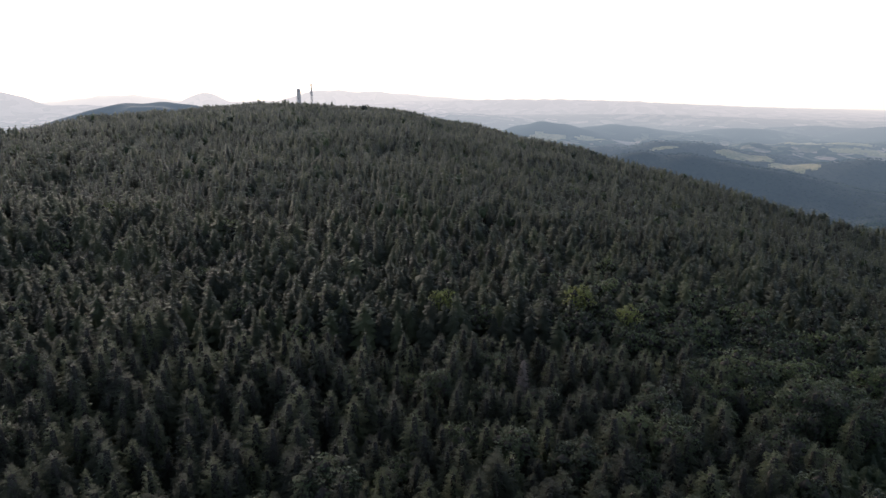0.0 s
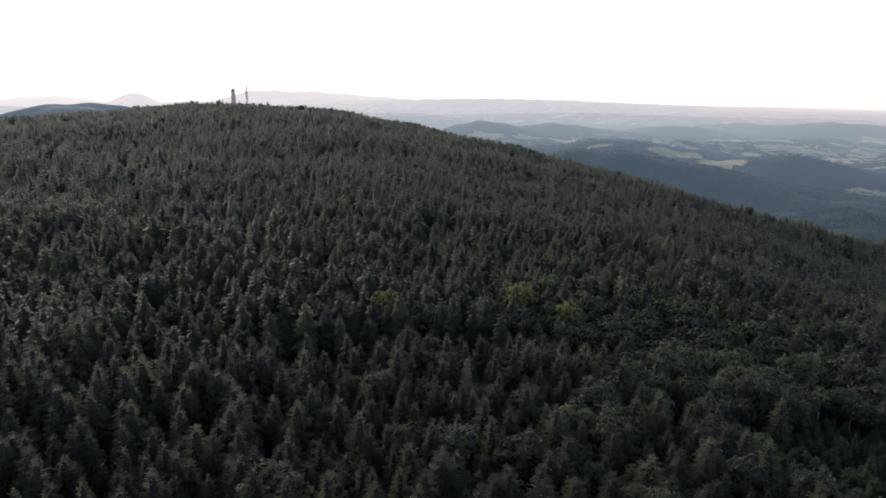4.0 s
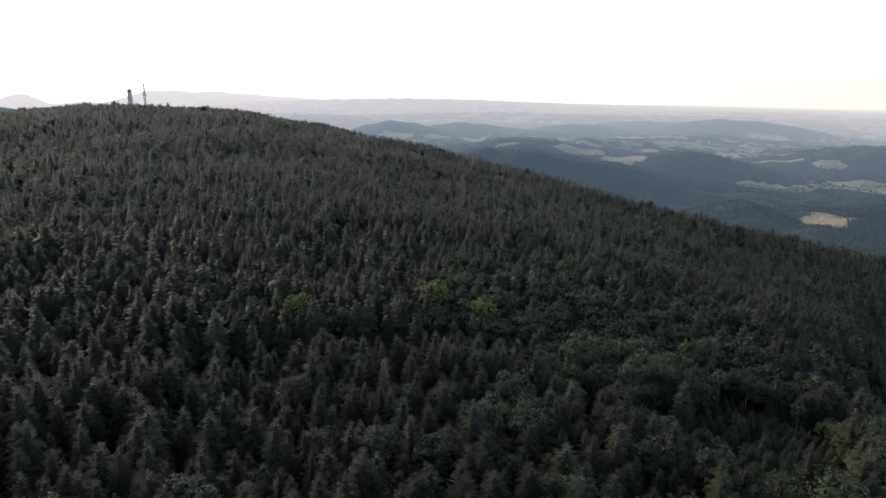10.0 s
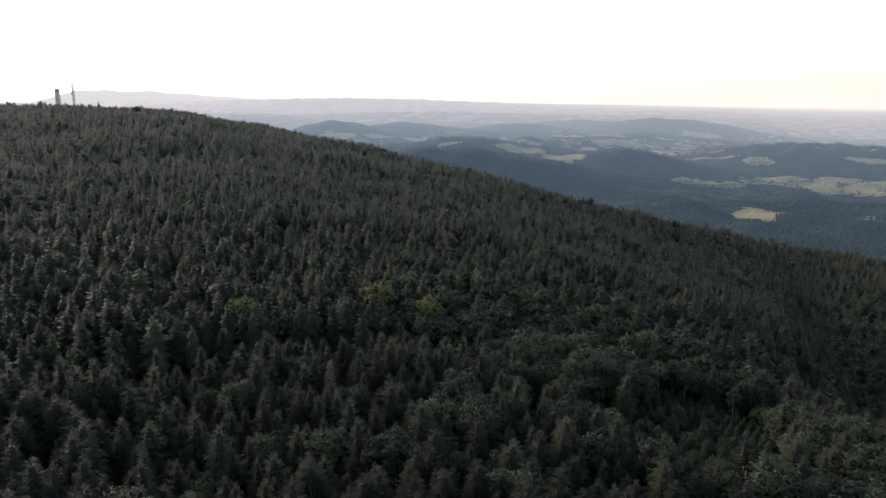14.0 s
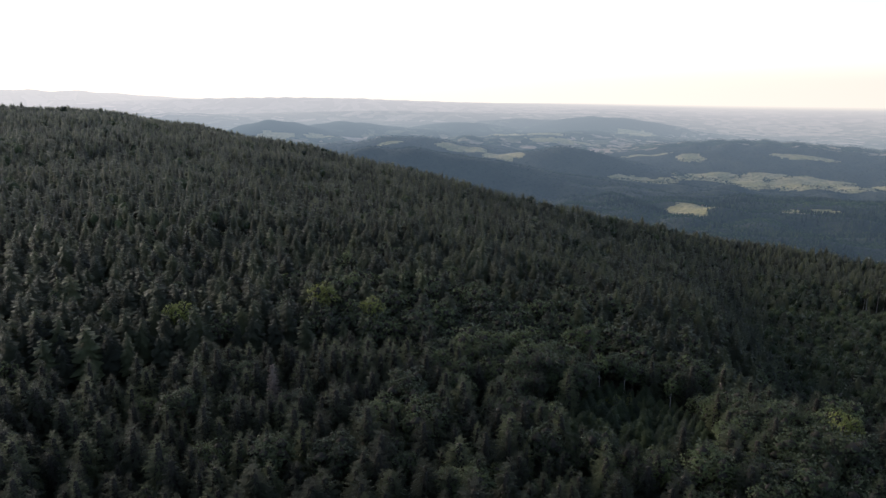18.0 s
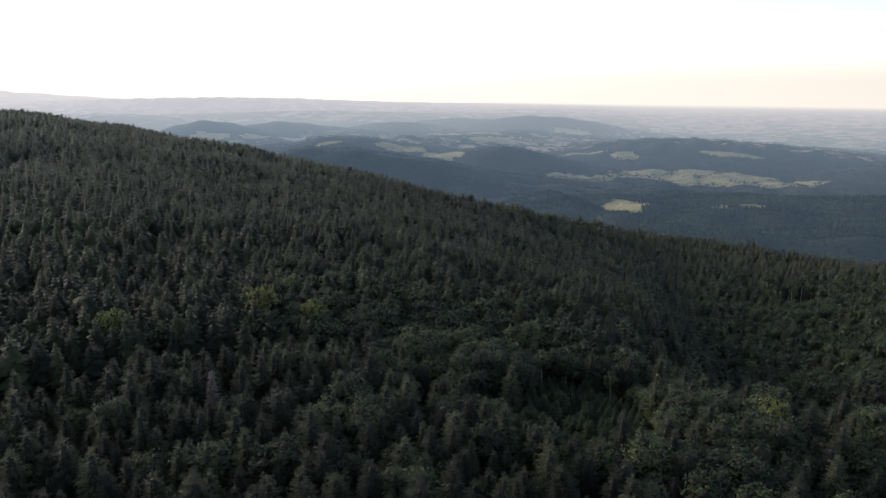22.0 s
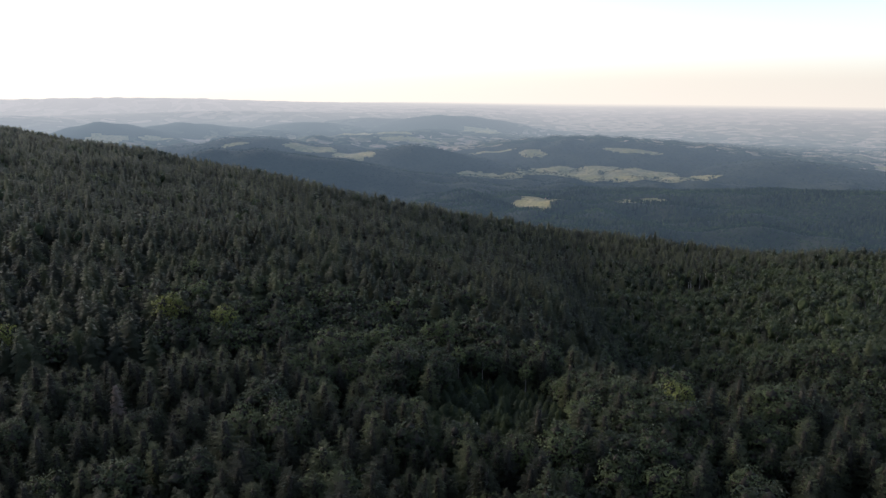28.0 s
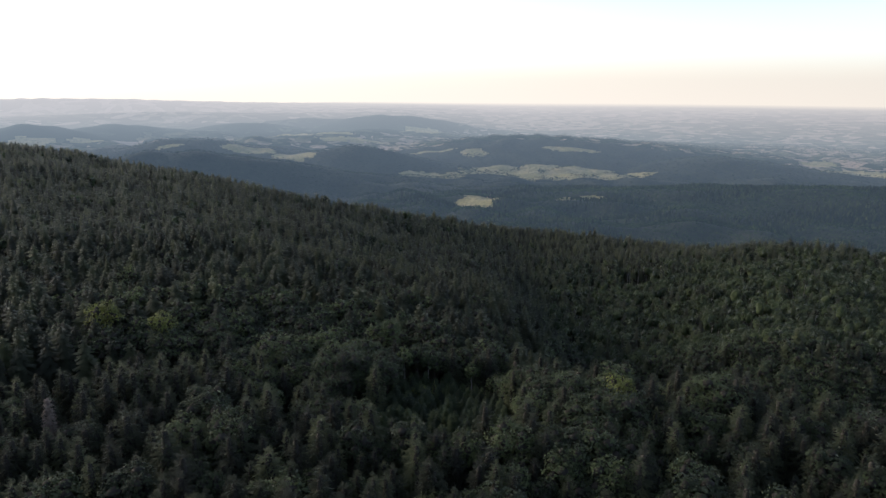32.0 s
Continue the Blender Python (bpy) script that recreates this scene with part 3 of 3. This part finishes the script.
near_beech = []
for k in range(5):
    near_beech.append(leaf_cloud(R, 20.0, R.uniform(3.8, 5.0), 1150, 0.31, 13, R.uniform(0.18, 0.32)))
mid_beech = []
for k in range(5):
    s, c = leaf_cloud(R, 20.0, R.uniform(3.8, 5.0), 650, 0.36, 12, R.uniform(0.18, 0.3))
    stem(s, 15, 0.28, 3, 1)
    mid_beech.append(s)
far_beech = []
for k in range(5):
    s, c = leaf_cloud(R, 20.0, R.uniform(3.6, 4.8), 230, 0.5, 10, R.uniform(0.16, 0.3))
    stem(s, 14, 0.26, 3, 1)
    far_beech.append(s)
ravine_beech = []
for k in range(5):
    s, c = leaf_cloud(R, 20.0, R.uniform(3.6, 4.8), 120, 0.52, 8, R.uniform(0.25, 0.38), "dome")
    stem(s, 13, 0.26, 3, 1)
    ravine_beech.append(s)
tiny_beech = [leaf_cloud(R, 18.0, R.uniform(5.0, 6.0), 8, 1.5, 3, 0.2, inner=0)[0] for k in range(5)]


def spruce_thing(shape, label, needles):
    base = tagged(new("spruce_tree"), label, "tree", "trees of the near slope")
    tr = Shape()
    stem(tr, HT * 0.96, 0.26, 6, 0)
    part("trunk", mesh_of("trunk", tr, [M_bark]), base)
    part("crown", mesh_of("crown", shape, [needles, M_inner_shade]), base)
    return base


def beech_thing(cloud, label, leaves, bark=None):
    shape, cent = cloud
    base = tagged(new("beech_tree"), label, "tree", "trees of the near slope")
    tr = Shape()
    stem(tr, 15.5, 0.3, 6, 0)
    part("trunk", mesh_of("trunk", tr, [bark or M_bark]), base)
    for x, y, z, r in cent[::3]:
        lm = Shape()
        limb(lm, (0, 0, z - 3.5), (x * 0.9, y * 0.9, z), 0.13, 0)
        part("limb", mesh_of("limb", lm, [bark or M_bark]), base)
    part("crown", mesh_of("crown", shape, [leaves, M_inner_shade]), base)
    return base


def put(thing, bearing, dist, height, width=1.0, full=20.0, first=False):
    b = radians(bearing)
    x, y = dist * math.sin(b), dist * math.cos(b)
    z = float(ground(x, y)) - 0.2
    h = height / full
    m = pose(x, y, z, 0, 0, R.uniform(0, 360)) @ Matrix.Diagonal((h * width, h * width, h, 1))
    if first:
        thing.matrix_basis = m
        return thing
    c = copy_thing(thing, Matrix())
    c.matrix_basis = m
    return c


spruces = [spruce_thing(s, "dark green spruce with drooping boughs in the mountain wood", M_needles) for s in near_spruce]
beeches = [beech_thing(c, "round-crowned green beech among the spruces", M_leaves) for c in near_beech]

# the wood itself, ring by ring
gaps = []


def ring(r0, r1, az0, az1, gap, seed, thin=0.0):
    x, y, r, az, rng = plant(r0, r1, az0, az1, gap, seed)
    rc, _ = crest(az)
    keep = ~young(x, y) & ~meadow(x, y) & (rng.rand(len(x)) > thin + 0.1 * (waves(x, y, 38, 9) > 0.75))
    keep &= (r < rc + 45)
    for gx, gy, gr in gaps:
        keep &= np.hypot(x - gx, y - gy) > gr
    x, y = x[keep], y[keep]
    leafy = rng.rand(len(x)) < broadleaf(x, y)
    return x, y, leafy, rng


for bearing, dist, clear in ((13.6, 262, 4.5), (9.1, 190, 5), (9.1, 183, 4.5), (37.3, 226, 3.5), (39.4, 226, 3), (47, 226, 4), (47, 218, 4), (56.7, 632, 13), (56.7, 620, 12)):
    gaps.append((dist * math.sin(radians(bearing)), dist * math.cos(radians(bearing)), clear))

x, y, leafy, rng = ring(92, 235, -37, 79, 6.3, 101)
spots = dressed(x, y, rng, 0.72, 1.12)
spots[leafy, 4] *= 1.08
order = np.argsort(np.hypot(x, y))
for kinds, mask in ((spruces, ~leafy), (beeches, leafy)):
    near = [i for i in order if mask[i]][:290 if mask is not leafy else 180]
    for j, i in enumerate(near):
        X, Y, Z, h, w = spots[i]
        thing = kinds[j % len(kinds)]
        m = pose(X, Y, Z, rng.normal(0, 1), rng.normal(0, 1), rng.uniform(0, 360)) @ Matrix.Diagonal((w, w, h, 1))
        if j < len(kinds):
            thing.matrix_basis = m
        else:
            copy_thing(thing, Matrix()).matrix_basis = m
    left = np.array([i for i in order if mask[i]][len(near):], int)
    if not len(left):
        continue
    if mask is leafy:
        stuff("beech_wood", mid_beech, spots[left], [M_leaves, M_inner_shade], "dense green beech crowns on the near slope", "trees", 5)
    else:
        stuff("spruce_wood", mid_spruce, spots[left], [M_needles, M_inner_shade], "dense dark spruce wood on the near slope", "trees", 6)

x, y, leafy, rng = ring(235, 420, -37, 79, 6.6, 102)
spots = dressed(x, y, rng, 0.76, 1.1)
spots[leafy, 4] *= 1.08
stuff("spruce_wood", far_spruce, spots[~leafy], [M_needles, M_bark], "dense dark spruce wood up the slope", "trees", 7)
stuff("beech_wood", far_beech, spots[leafy], [M_leaves, M_inner_shade], "green beech crowns between the spruces", "trees", 8)
x, y, leafy, rng = ring(420, 1140, -37, 79, 6.1, 103)
spots = dressed(x, y, rng, 0.58, 0.86)
spots[:, 3] *= np.interp(np.hypot(x, y), [800, 1000], [1, 0.62]) * np.where(rng.rand(len(x)) < 0.015, 1.3, 1)
spots[:, 4] *= 1.45
spots[leafy, 4] *= 0.9
spots = np.delete(spots, np.where(leafy & (rng.rand(len(leafy)) < 0.15))[0], 0)
leafy = np.isin(spots[:, 0], x[leafy])
low = np.hypot(spots[:, 0], spots[:, 1]) < 700
stuff("spruce_wood", tiny_spruce, spots[~leafy & low], [M_needles], "dark spruce wood high on the slope", "trees", 9)
stuff("spruce_wood", crest_spruce, spots[~leafy & ~low], [M_needles], "dark spruce wood towards the crest", "trees", 11)
stuff("beech_wood", ravine_beech, spots[leafy], [M_leaves, M_pale_bark], "beech wood on the side of the ravine", "trees", 10)

# the valley beyond the mountain
x, y, r, az, rng = plant(830, 1650, -30, 80, 7.6, 105)
rc, _ = crest(az)
keep = (r > rc + 60) & ((az > 28) | ((az < -12) & (r > 1150))) & ~meadow(x, y)
spots = dressed(x[keep], y[keep], rng, 0.4, 0.56)
spots[:, 3] *= np.where(spots[:, 0] < 0, 0.4, 1)
spots[:, 4] *= 1.6
leafy = rng.rand(len(spots)) < 0.65 + 0.7 * waves(spots[:, 0], spots[:, 1], 260, 13)
stuff("valley_wood", speck_spruce, spots[~leafy], [M_far_wood], "spruce wood in the valley below", "trees", 12)
stuff("valley_wood", tiny_beech, spots[leafy], [M_far_leaf], "broadleaved wood in the valley below", "trees", 13)
for i, (d0, d1, gap) in enumerate(((1650, 2150, 10), (2150, 2660, 12), (2660, 3250, 16))):
    x, y, r, az, rng = plant(d0, d1, 6, 80, gap, 110 + i)
    grove = waves(x, y, 55, 91) + 0.8 * waves(x, y, 24, 92) > 1.6
    keep = (~meadow(x, y) | grove) & (rng.rand(len(x)) < 0.85) & ((i < 2) | (az > 38))
    spots = dressed(x[keep], y[keep], rng, 0.3, 0.45)
    spots[:, 4] *= 3.4 + 0.8 * i
    stuff("far_wood", [leaf_cloud(R, 18.0, 5.5, 2, 2.4, 1, 0.1, inner=0)[0] for k in range(4)], spots, [M_far_wood], "woods on distant hills, haze painted over them as glow", "trees", 14 + i)

# hedges and single trees on the great meadow and at its foot
x, y, r, az, rng = plant(2060, 2480, 38, 62, 9, 131)
rows = np.abs(waves(x, y, 330, 141)) < 0.055
clumps = waves(x, y, 70, 142) + 0.7 * waves(x, y, 30, 143) > 1.3
edge = meadow(x, y) & (~meadow(x, y - 16) | ~meadow(x - 16, y) | ~meadow(x - 10, y - 12))
keep = (meadow(x, y) & (rows | clumps) | edge) & (rng.rand(len(x)) < 0.7)
spots = dressed(x[keep], y[keep], rng, 0.35, 0.75)
spots[:, 4] *= 1.7
stuff("hedges", [leaf_cloud(R, 18.0, 5.0, 10, 2.0, 3, 0.05, inner=0)[0] for k in range(4)], spots, [M_far_wood], "dark hedges and tree clumps on the great meadow", "hedge", 41)

# young trees filling the old clearing
x, y, r, az, rng = plant(120, 260, 25, 75, 2.6, 120)
keep = young(x, y)
spots = dressed(x[keep], y[keep], rng, 0.22, 0.55)
spots[:, 4] *= 1.1
stuff("sapling_thicket", far_spruce, spots, [M_leaves, M_bark], "thicket of young spruces filling an old clearing", "trees", 31)

# trees that stand out
yellow = beech_thing(leaf_cloud(R, 20.0, 4.6, 1200, 0.33, 11, 0.35), "yellow-green beech with a broad round crown", M_yellow)
put(yellow, 13.6, 262, 24.5, 1.0, first=True)
for bearing, dist, height, width in ((2.0, 252, 22, 0.9), (17.6, 252, 22.5, 0.9), (56, 188, 20, 0.8)):
    put(yellow, bearing, dist, height, width)
lighter = beech_thing(leaf_cloud(R, 20.0, 4.4, 1200, 0.32, 11, 0.32), "light green beech with a full crown", M_light)
put(lighter, 62.5, 196, 19, first=True)
for bearing, dist, height, width in ((40.6, 152, 17.5, 1.1), (43.7, 152, 18, 1.0), (35.5, 245, 24, 1.2), (50.5, 160, 17, 1.1), (57.5, 150, 16.5, 1.0), (53.4, 174, 18, 0.9),
                                       (34.0, 205, 19, 1.0), (46.8, 204, 17, 1.0), (30.2, 236, 20, 1.1)):
    put(lighter, bearing, dist, height, width)
slim = beech_thing(leaf_cloud(R, 20.0, 3.0, 340, 0.45, 8, 0.5), "slim light green beech with a bare pale trunk", M_light, M_pale_bark)
put(slim, 37.3, 226, 18.5, first=True)
for bearing, dist, height, width in ((39.4, 226, 17, 1.0), (43.2, 222, 15, 1.1), (34.8, 230, 19, 1.2)):
    put(slim, bearing, dist, height, width)
small = beech_thing(leaf_cloud(R, 20.0, 7.0, 260, 0.9, 7, 0.4), "small yellow-green tree in the clearing", M_yellow)
put(small, 38.7, 212, 8.5, first=True)
pine = spruce_thing(spruce_boughs(R, HT, 4.2, 15, 9, True, 0.12, 0.8), "young light green spruce in the clearing", M_yellow)
put(pine, 39.9, 212, 11, 1.0, first=True)

STAND = (56.7, 644)          # bearing and distance of the stand
pine_crown = leaf_cloud(R, 20.0, 2.6, 90, 0.55, 6, 0.68)
bare_pine = beech_thing(pine_crown, "tall slim tree with a long bare pale trunk over the ravine", M_needles, M_pale_trunk)
SRNG = np.random.RandomState(55)
for k in range(16):
    spot = (STAND[0] + SRNG.uniform(-2.3, 2.3), STAND[1] + SRNG.uniform(-10, 10), SRNG.uniform(15, 20), SRNG.uniform(0.8, 1.1))
    put(bare_pine, *spot, first=(k == 0))
for bearing, dist in ((61.5, 560), (64.5, 600), (64.9, 604), (66.8, 575), (69, 540), (62.8, 470), (66.2, 455), (70, 480), (58.6, 520), (72, 560), (60.4, 430)):
    put(bare_pine, bearing, dist, SRNG.uniform(15, 19), 0.9)


def dead_spruce(label, mat_twigs, bearing, dist, height, twigs, seed):
    rng = np.random.RandomState(seed)
    base = tagged(new("dead_spruce"), label, "tree", "dead trees")
    tr = Shape()
    stem(tr, 20, 0.26, 6, 0)
    part("trunk", mesh_of("trunk", tr, [mat_twigs]), base)
    tw = Shape()
    for k in range(twigs):
        f = rng.uniform(0.3, 1.0)
        a, L = rng.uniform(0, 6.283), 5.2 * (1.02 - f) ** 0.75 * rng.uniform(0.5, 1.1)
        z = 20 * f
        tip = (L * math.cos(a), L * math.sin(a), z - 0.25 * L + rng.uniform(-0.3, 0.3))
        limb(tw, (0, 0, z), tip, 0.1, 0)
        for q in range(4):
            s0 = rng.uniform(0.3, 0.9)
            limb(tw, (tip[0] * s0, tip[1] * s0, z + (tip[2] - z) * s0),
                 (tip[0] * s0 + rng.uniform(-0.9, 0.9), tip[1] * s0 + rng.uniform(-0.9, 0.9), z + (tip[2] - z) * s0 - rng.uniform(0, 0.6)), 0.09, 0)
    part("crown", mesh_of("crown", tw, [mat_twigs]), base)
    return put(base, bearing, dist, height, first=True)


dead_spruce("dead bare spruce with grey-brown twigs", M_dead, 9.1, 190, 22, 420, 3)
dead_spruce("thinning pale spruce at the edge of the clearing", M_dead, 47.0, 226, 17, 200, 4)

# ---------------------------------------------------------------- on the summit
M_tower = mottled("weathered_masonry", [(0.3, (0.45, 0.4, 0.34)), (0.7, (0.6, 0.54, 0.47))], 0.3, 2.0, bump=0.3, object_space=True)
M_dark = mottled("dark_opening", [(0.3, (0.02, 0.02, 0.02)), (0.7, (0.04, 0.04, 0.04))], 0.5, 3.0)
M_steel = mottled("galvanised_steel", [(0.3, (0.2, 0.2, 0.2)), (0.7, (0.3, 0.3, 0.3))], 0.5, 4.0, rough=0.8)
M_white = mottled("white_lacquer", [(0.3, (0.65, 0.65, 0.65)), (0.7, (0.78, 0.78, 0.78))], 0.5, 4.0, rough=0.4)
M_roof = mottled("red_roof_tiles", [(0.3, (0.42, 0.25, 0.19)), (0.7, (0.55, 0.36, 0.28))], 0.8, 6.0, bump=0.3, object_space=True)
M_plaster = mottled("pink_plaster", [(0.3, (0.55, 0.42, 0.36)), (0.7, (0.68, 0.55, 0.47))], 0.4, 4.0, object_space=True)


def bm_part(name, bm, material, parent, label=""):
    me = bpy.data.meshes.new(name)
    bm.to_mesh(me)
    bm.free()
    me.materials.append(material)
    return part(name, me, parent, label)


def prism(sides, levels, turn=0.0):
    """A closed tube of rings: height, radius."""
    bm = bmesh.new()
    rings = [[bm.verts.new((r * math.cos(turn + 6.2832 * k / sides), r * math.sin(turn + 6.2832 * k / sides), z)) for k in range(sides)] for z, r in levels]
    for a, b in zip(rings, rings[1:]):
        for k in range(sides):
            bm.faces.new((a[k], a[(k + 1) % sides], b[(k + 1) % sides], b[k]))
    bm.faces.new(rings[0][::-1]), bm.faces.new(rings[-1])
    return bm


def box(cx, cy, cz, sx, sy, sz):
    bm = bmesh.new()
    bmesh.ops.create_cube(bm, size=1, matrix=Matrix.Translation((cx, cy, cz)) @ Matrix.Diagonal((sx, sy, sz, 1)))
    bmesh.ops.bevel(bm, geom=list(bm.edges), offset=min(sx, sy, sz) * 0.04, segments=1, affect="EDGES")
    return bm


def bar(a, b, r):
    a, b = Vector(a), Vector(b)
    d = b - a
    bm = bmesh.new()
    bmesh.ops.create_cone(bm, cap_ends=True, segments=6, radius1=r, radius2=r, depth=d.length,
                          matrix=Matrix.Translation((a + b) / 2) @ d.to_track_quat("Z", "Y").to_matrix().to_4x4())
    return bm


def summit_spot(bearing, dist):
    b = radians(bearing)
    x, y = dist * math.sin(b), dist * math.cos(b)
    return x, y, float(ground(x, y))


tx, ty, tz = summit_spot(-9.35, 1085)
TOP = EYE - 1085 * math.tan(radians(0.4)) - tz      # height of the tower over its foot
tower = tagged(new("lookout_tower"), "grey masonry lookout tower with a closed viewing room", "tower")
tower.matrix_basis = pose(tx, ty, tz, 0, 0, 20)
bm_part("shaft", prism(8, [(-1, 3.9), (0.6, 3.9), (0.8, 3.5), (TOP - 7, 3.0), (TOP - 6.2, 3.0)]), M_tower, tower)
bm_part("deck", prism(8, [(TOP - 6.2, 2.9), (TOP - 5.9, 3.35), (TOP - 5.4, 3.35)]), M_tower, tower)
bm_part("cabin", prism(8, [(TOP - 5.4, 2.85), (TOP - 2.0, 2.75)]), M_tower, tower)
for k in range(8):
    a = 6.2832 * (k + 0.5) / 8
    w = bm_part("window", box(0, 0, 0, 1.3, 0.3, 1.4), M_dark, tower, "dark window of the viewing room")
    w.matrix_basis = pose(2.62 * math.cos(a), 2.62 * math.sin(a), TOP - 3.5, 0, 0, math.degrees(a) + 90)
bm_part("roof", prism(8, [(TOP - 2.0, 3.2), (TOP - 1.6, 3.2), (TOP - 0.9, 1.9), (TOP - 0.2, 1.2)]), M_tower, tower, "low stepped roof")
for k, zf in enumerate((0.25, 0.45, 0.65)):
    rr = 3.3 - 0.7 * zf
    a = -2.2 + 0.25 * k
    win = bm_part("window", box(0, 0, 0, 0.7, 0.5, 1.3), M_dark, tower, "narrow dark window")
    win.matrix_basis = pose(rr * 0.93 * math.cos(a), rr * 0.93 * math.sin(a), TOP * zf, 0, 0, math.degrees(a) + 90)

mx, my, mz = summit_spot(-8.36, 1080)
MAST = EYE - 1080 * math.tan(radians(0.02)) - mz
mast = tagged(new("lattice_mast"), "steel lattice telecom mast with platforms and dish aerials", "mast")
mast.matrix_basis = pose(mx, my, mz, 0, 0, 25)
half = lambda z: 1.5 - 0.75 * min(1.0, z / (MAST * 0.8))
corners = ((1, 1), (-1, 1), (-1, -1), (1, -1))
lat = MAST * 0.93
for sx, sy in corners:
    bm_part("leg", bar((sx * half(0), sy * half(0), -0.5), (sx * half(lat), sy * half(lat), lat), 0.15), M_steel, mast)
bm_part("cable_ladder", box(0.3, 0, lat / 2, 0.35, 0.2, lat), M_steel, mast)
bays = 11
for k in range(bays):
    z0, z1 = lat * k / bays, lat * (k + 1) / bays
    for c in range(4):
        (ax, ay), (bx, by) = corners[c], corners[(c + 1) % 4]
        h0, h1 = half(z0), half(z1)
        bm_part("brace", bar((ax * h0, ay * h0, z0), (bx * h1, by * h1, z1), 0.09), M_steel, mast)
        bm_part("strut", bar((ax * h1, ay * h1, z1), (bx * h1, by * h1, z1), 0.08), M_steel, mast)
for zf, rad in ((0.62, 2.0), (0.8, 1.8)):
    bm_part("platform", prism(8, [(MAST * zf, rad), (MAST * zf + 0.25, rad)]), M_steel, mast)
    for k in range(8):
        a = 6.2832 * k / 8
        bm_part("rail_post", bar((rad * 0.95 * math.cos(a), rad * 0.95 * math.sin(a), MAST * zf + 0.2), (rad * 0.95 * math.cos(a), rad * 0.95 * math.sin(a), MAST * zf + 1.3), 0.05), M_steel, mast)
for zf, a, rr in ((0.55, -1.2, 1.2), (0.58, 2.4, 1.1), (0.68, -2.0, 1.1), (0.73, 0.6, 1.0), (0.86, -1.6, 1.0)):
    d = bm_part("dish", prism(14, [(0, 0.25 * rr), (0.25 * rr, rr), (0.6 * rr, rr)]), M_white, mast, "white drum dish aerial")
    hz = half(MAST * zf) + 0.4
    d.matrix_basis = pose(hz * 1.2 * math.cos(a), hz * 1.2 * math.sin(a), MAST * zf + 0.3, 0, 90, math.degrees(a))
bm_part("top_pole", bar((0, 0, lat - 1), (0, 0, MAST), 0.22), M_steel, mast)
bm_part("top_ring", prism(8, [(MAST - 2.0, 1.8), (MAST - 1.8, 1.8)]), M_steel, mast)
for k in range(4):
    a = 1.5708 * k
    bm_part("aerial", box(1.8 * math.cos(a), 1.8 * math.sin(a), MAST - 1.4, 0.6, 0.6, 2.4), M_white, mast, "white panel aerial")

# ---------------------------------------------------------------- the lodge in the clearing
hb, hd = radians(44.5), 1560
hx, hy = hd * math.sin(hb), hd * math.cos(hb)
hz = float(ground(hx, hy))
house = tagged(new("house"), "small pink plastered house with a red tiled roof in a meadow", "house")
house.matrix_basis = pose(hx, hy, hz - 0.3, 0, 0, 20)
bm_part("wall", box(0, 0, 3.0, 11, 8, 6.0), M_plaster, house)
roof = bmesh.new()
pts = [roof.verts.new(p) for p in ((-6, -4.7, 5.9), (6, -4.7, 5.9), (6, 4.7, 5.9), (-6, 4.7, 5.9), (-6, 0, 9.6), (6, 0, 9.6))]
for f in ((0, 1, 5, 4), (2, 3, 4, 5), (0, 4, 3), (1, 2, 5), (3, 2, 1, 0)):
    roof.faces.new([pts[i] for i in f])
bm_part("roof", roof, M_roof, house)
bm_part("chimney", box(2.5, 1.2, 9.3, 0.9, 0.9, 2.4), M_roof, house)
for x0 in (-3.6, -1.2, 1.2, 3.6):
    for z0 in (1.9, 4.4):
        w = bm_part("window", box(x0, -4.0, z0, 1.0, 0.16, 1.3), M_white, house)
        bm_part("pane", box(x0, -4.08, z0, 0.8, 0.06, 1.1), M_dark, w)
bm_part("door", box(0, -4.02, 1.35, 1.1, 0.16, 2.1), M_dark, house)
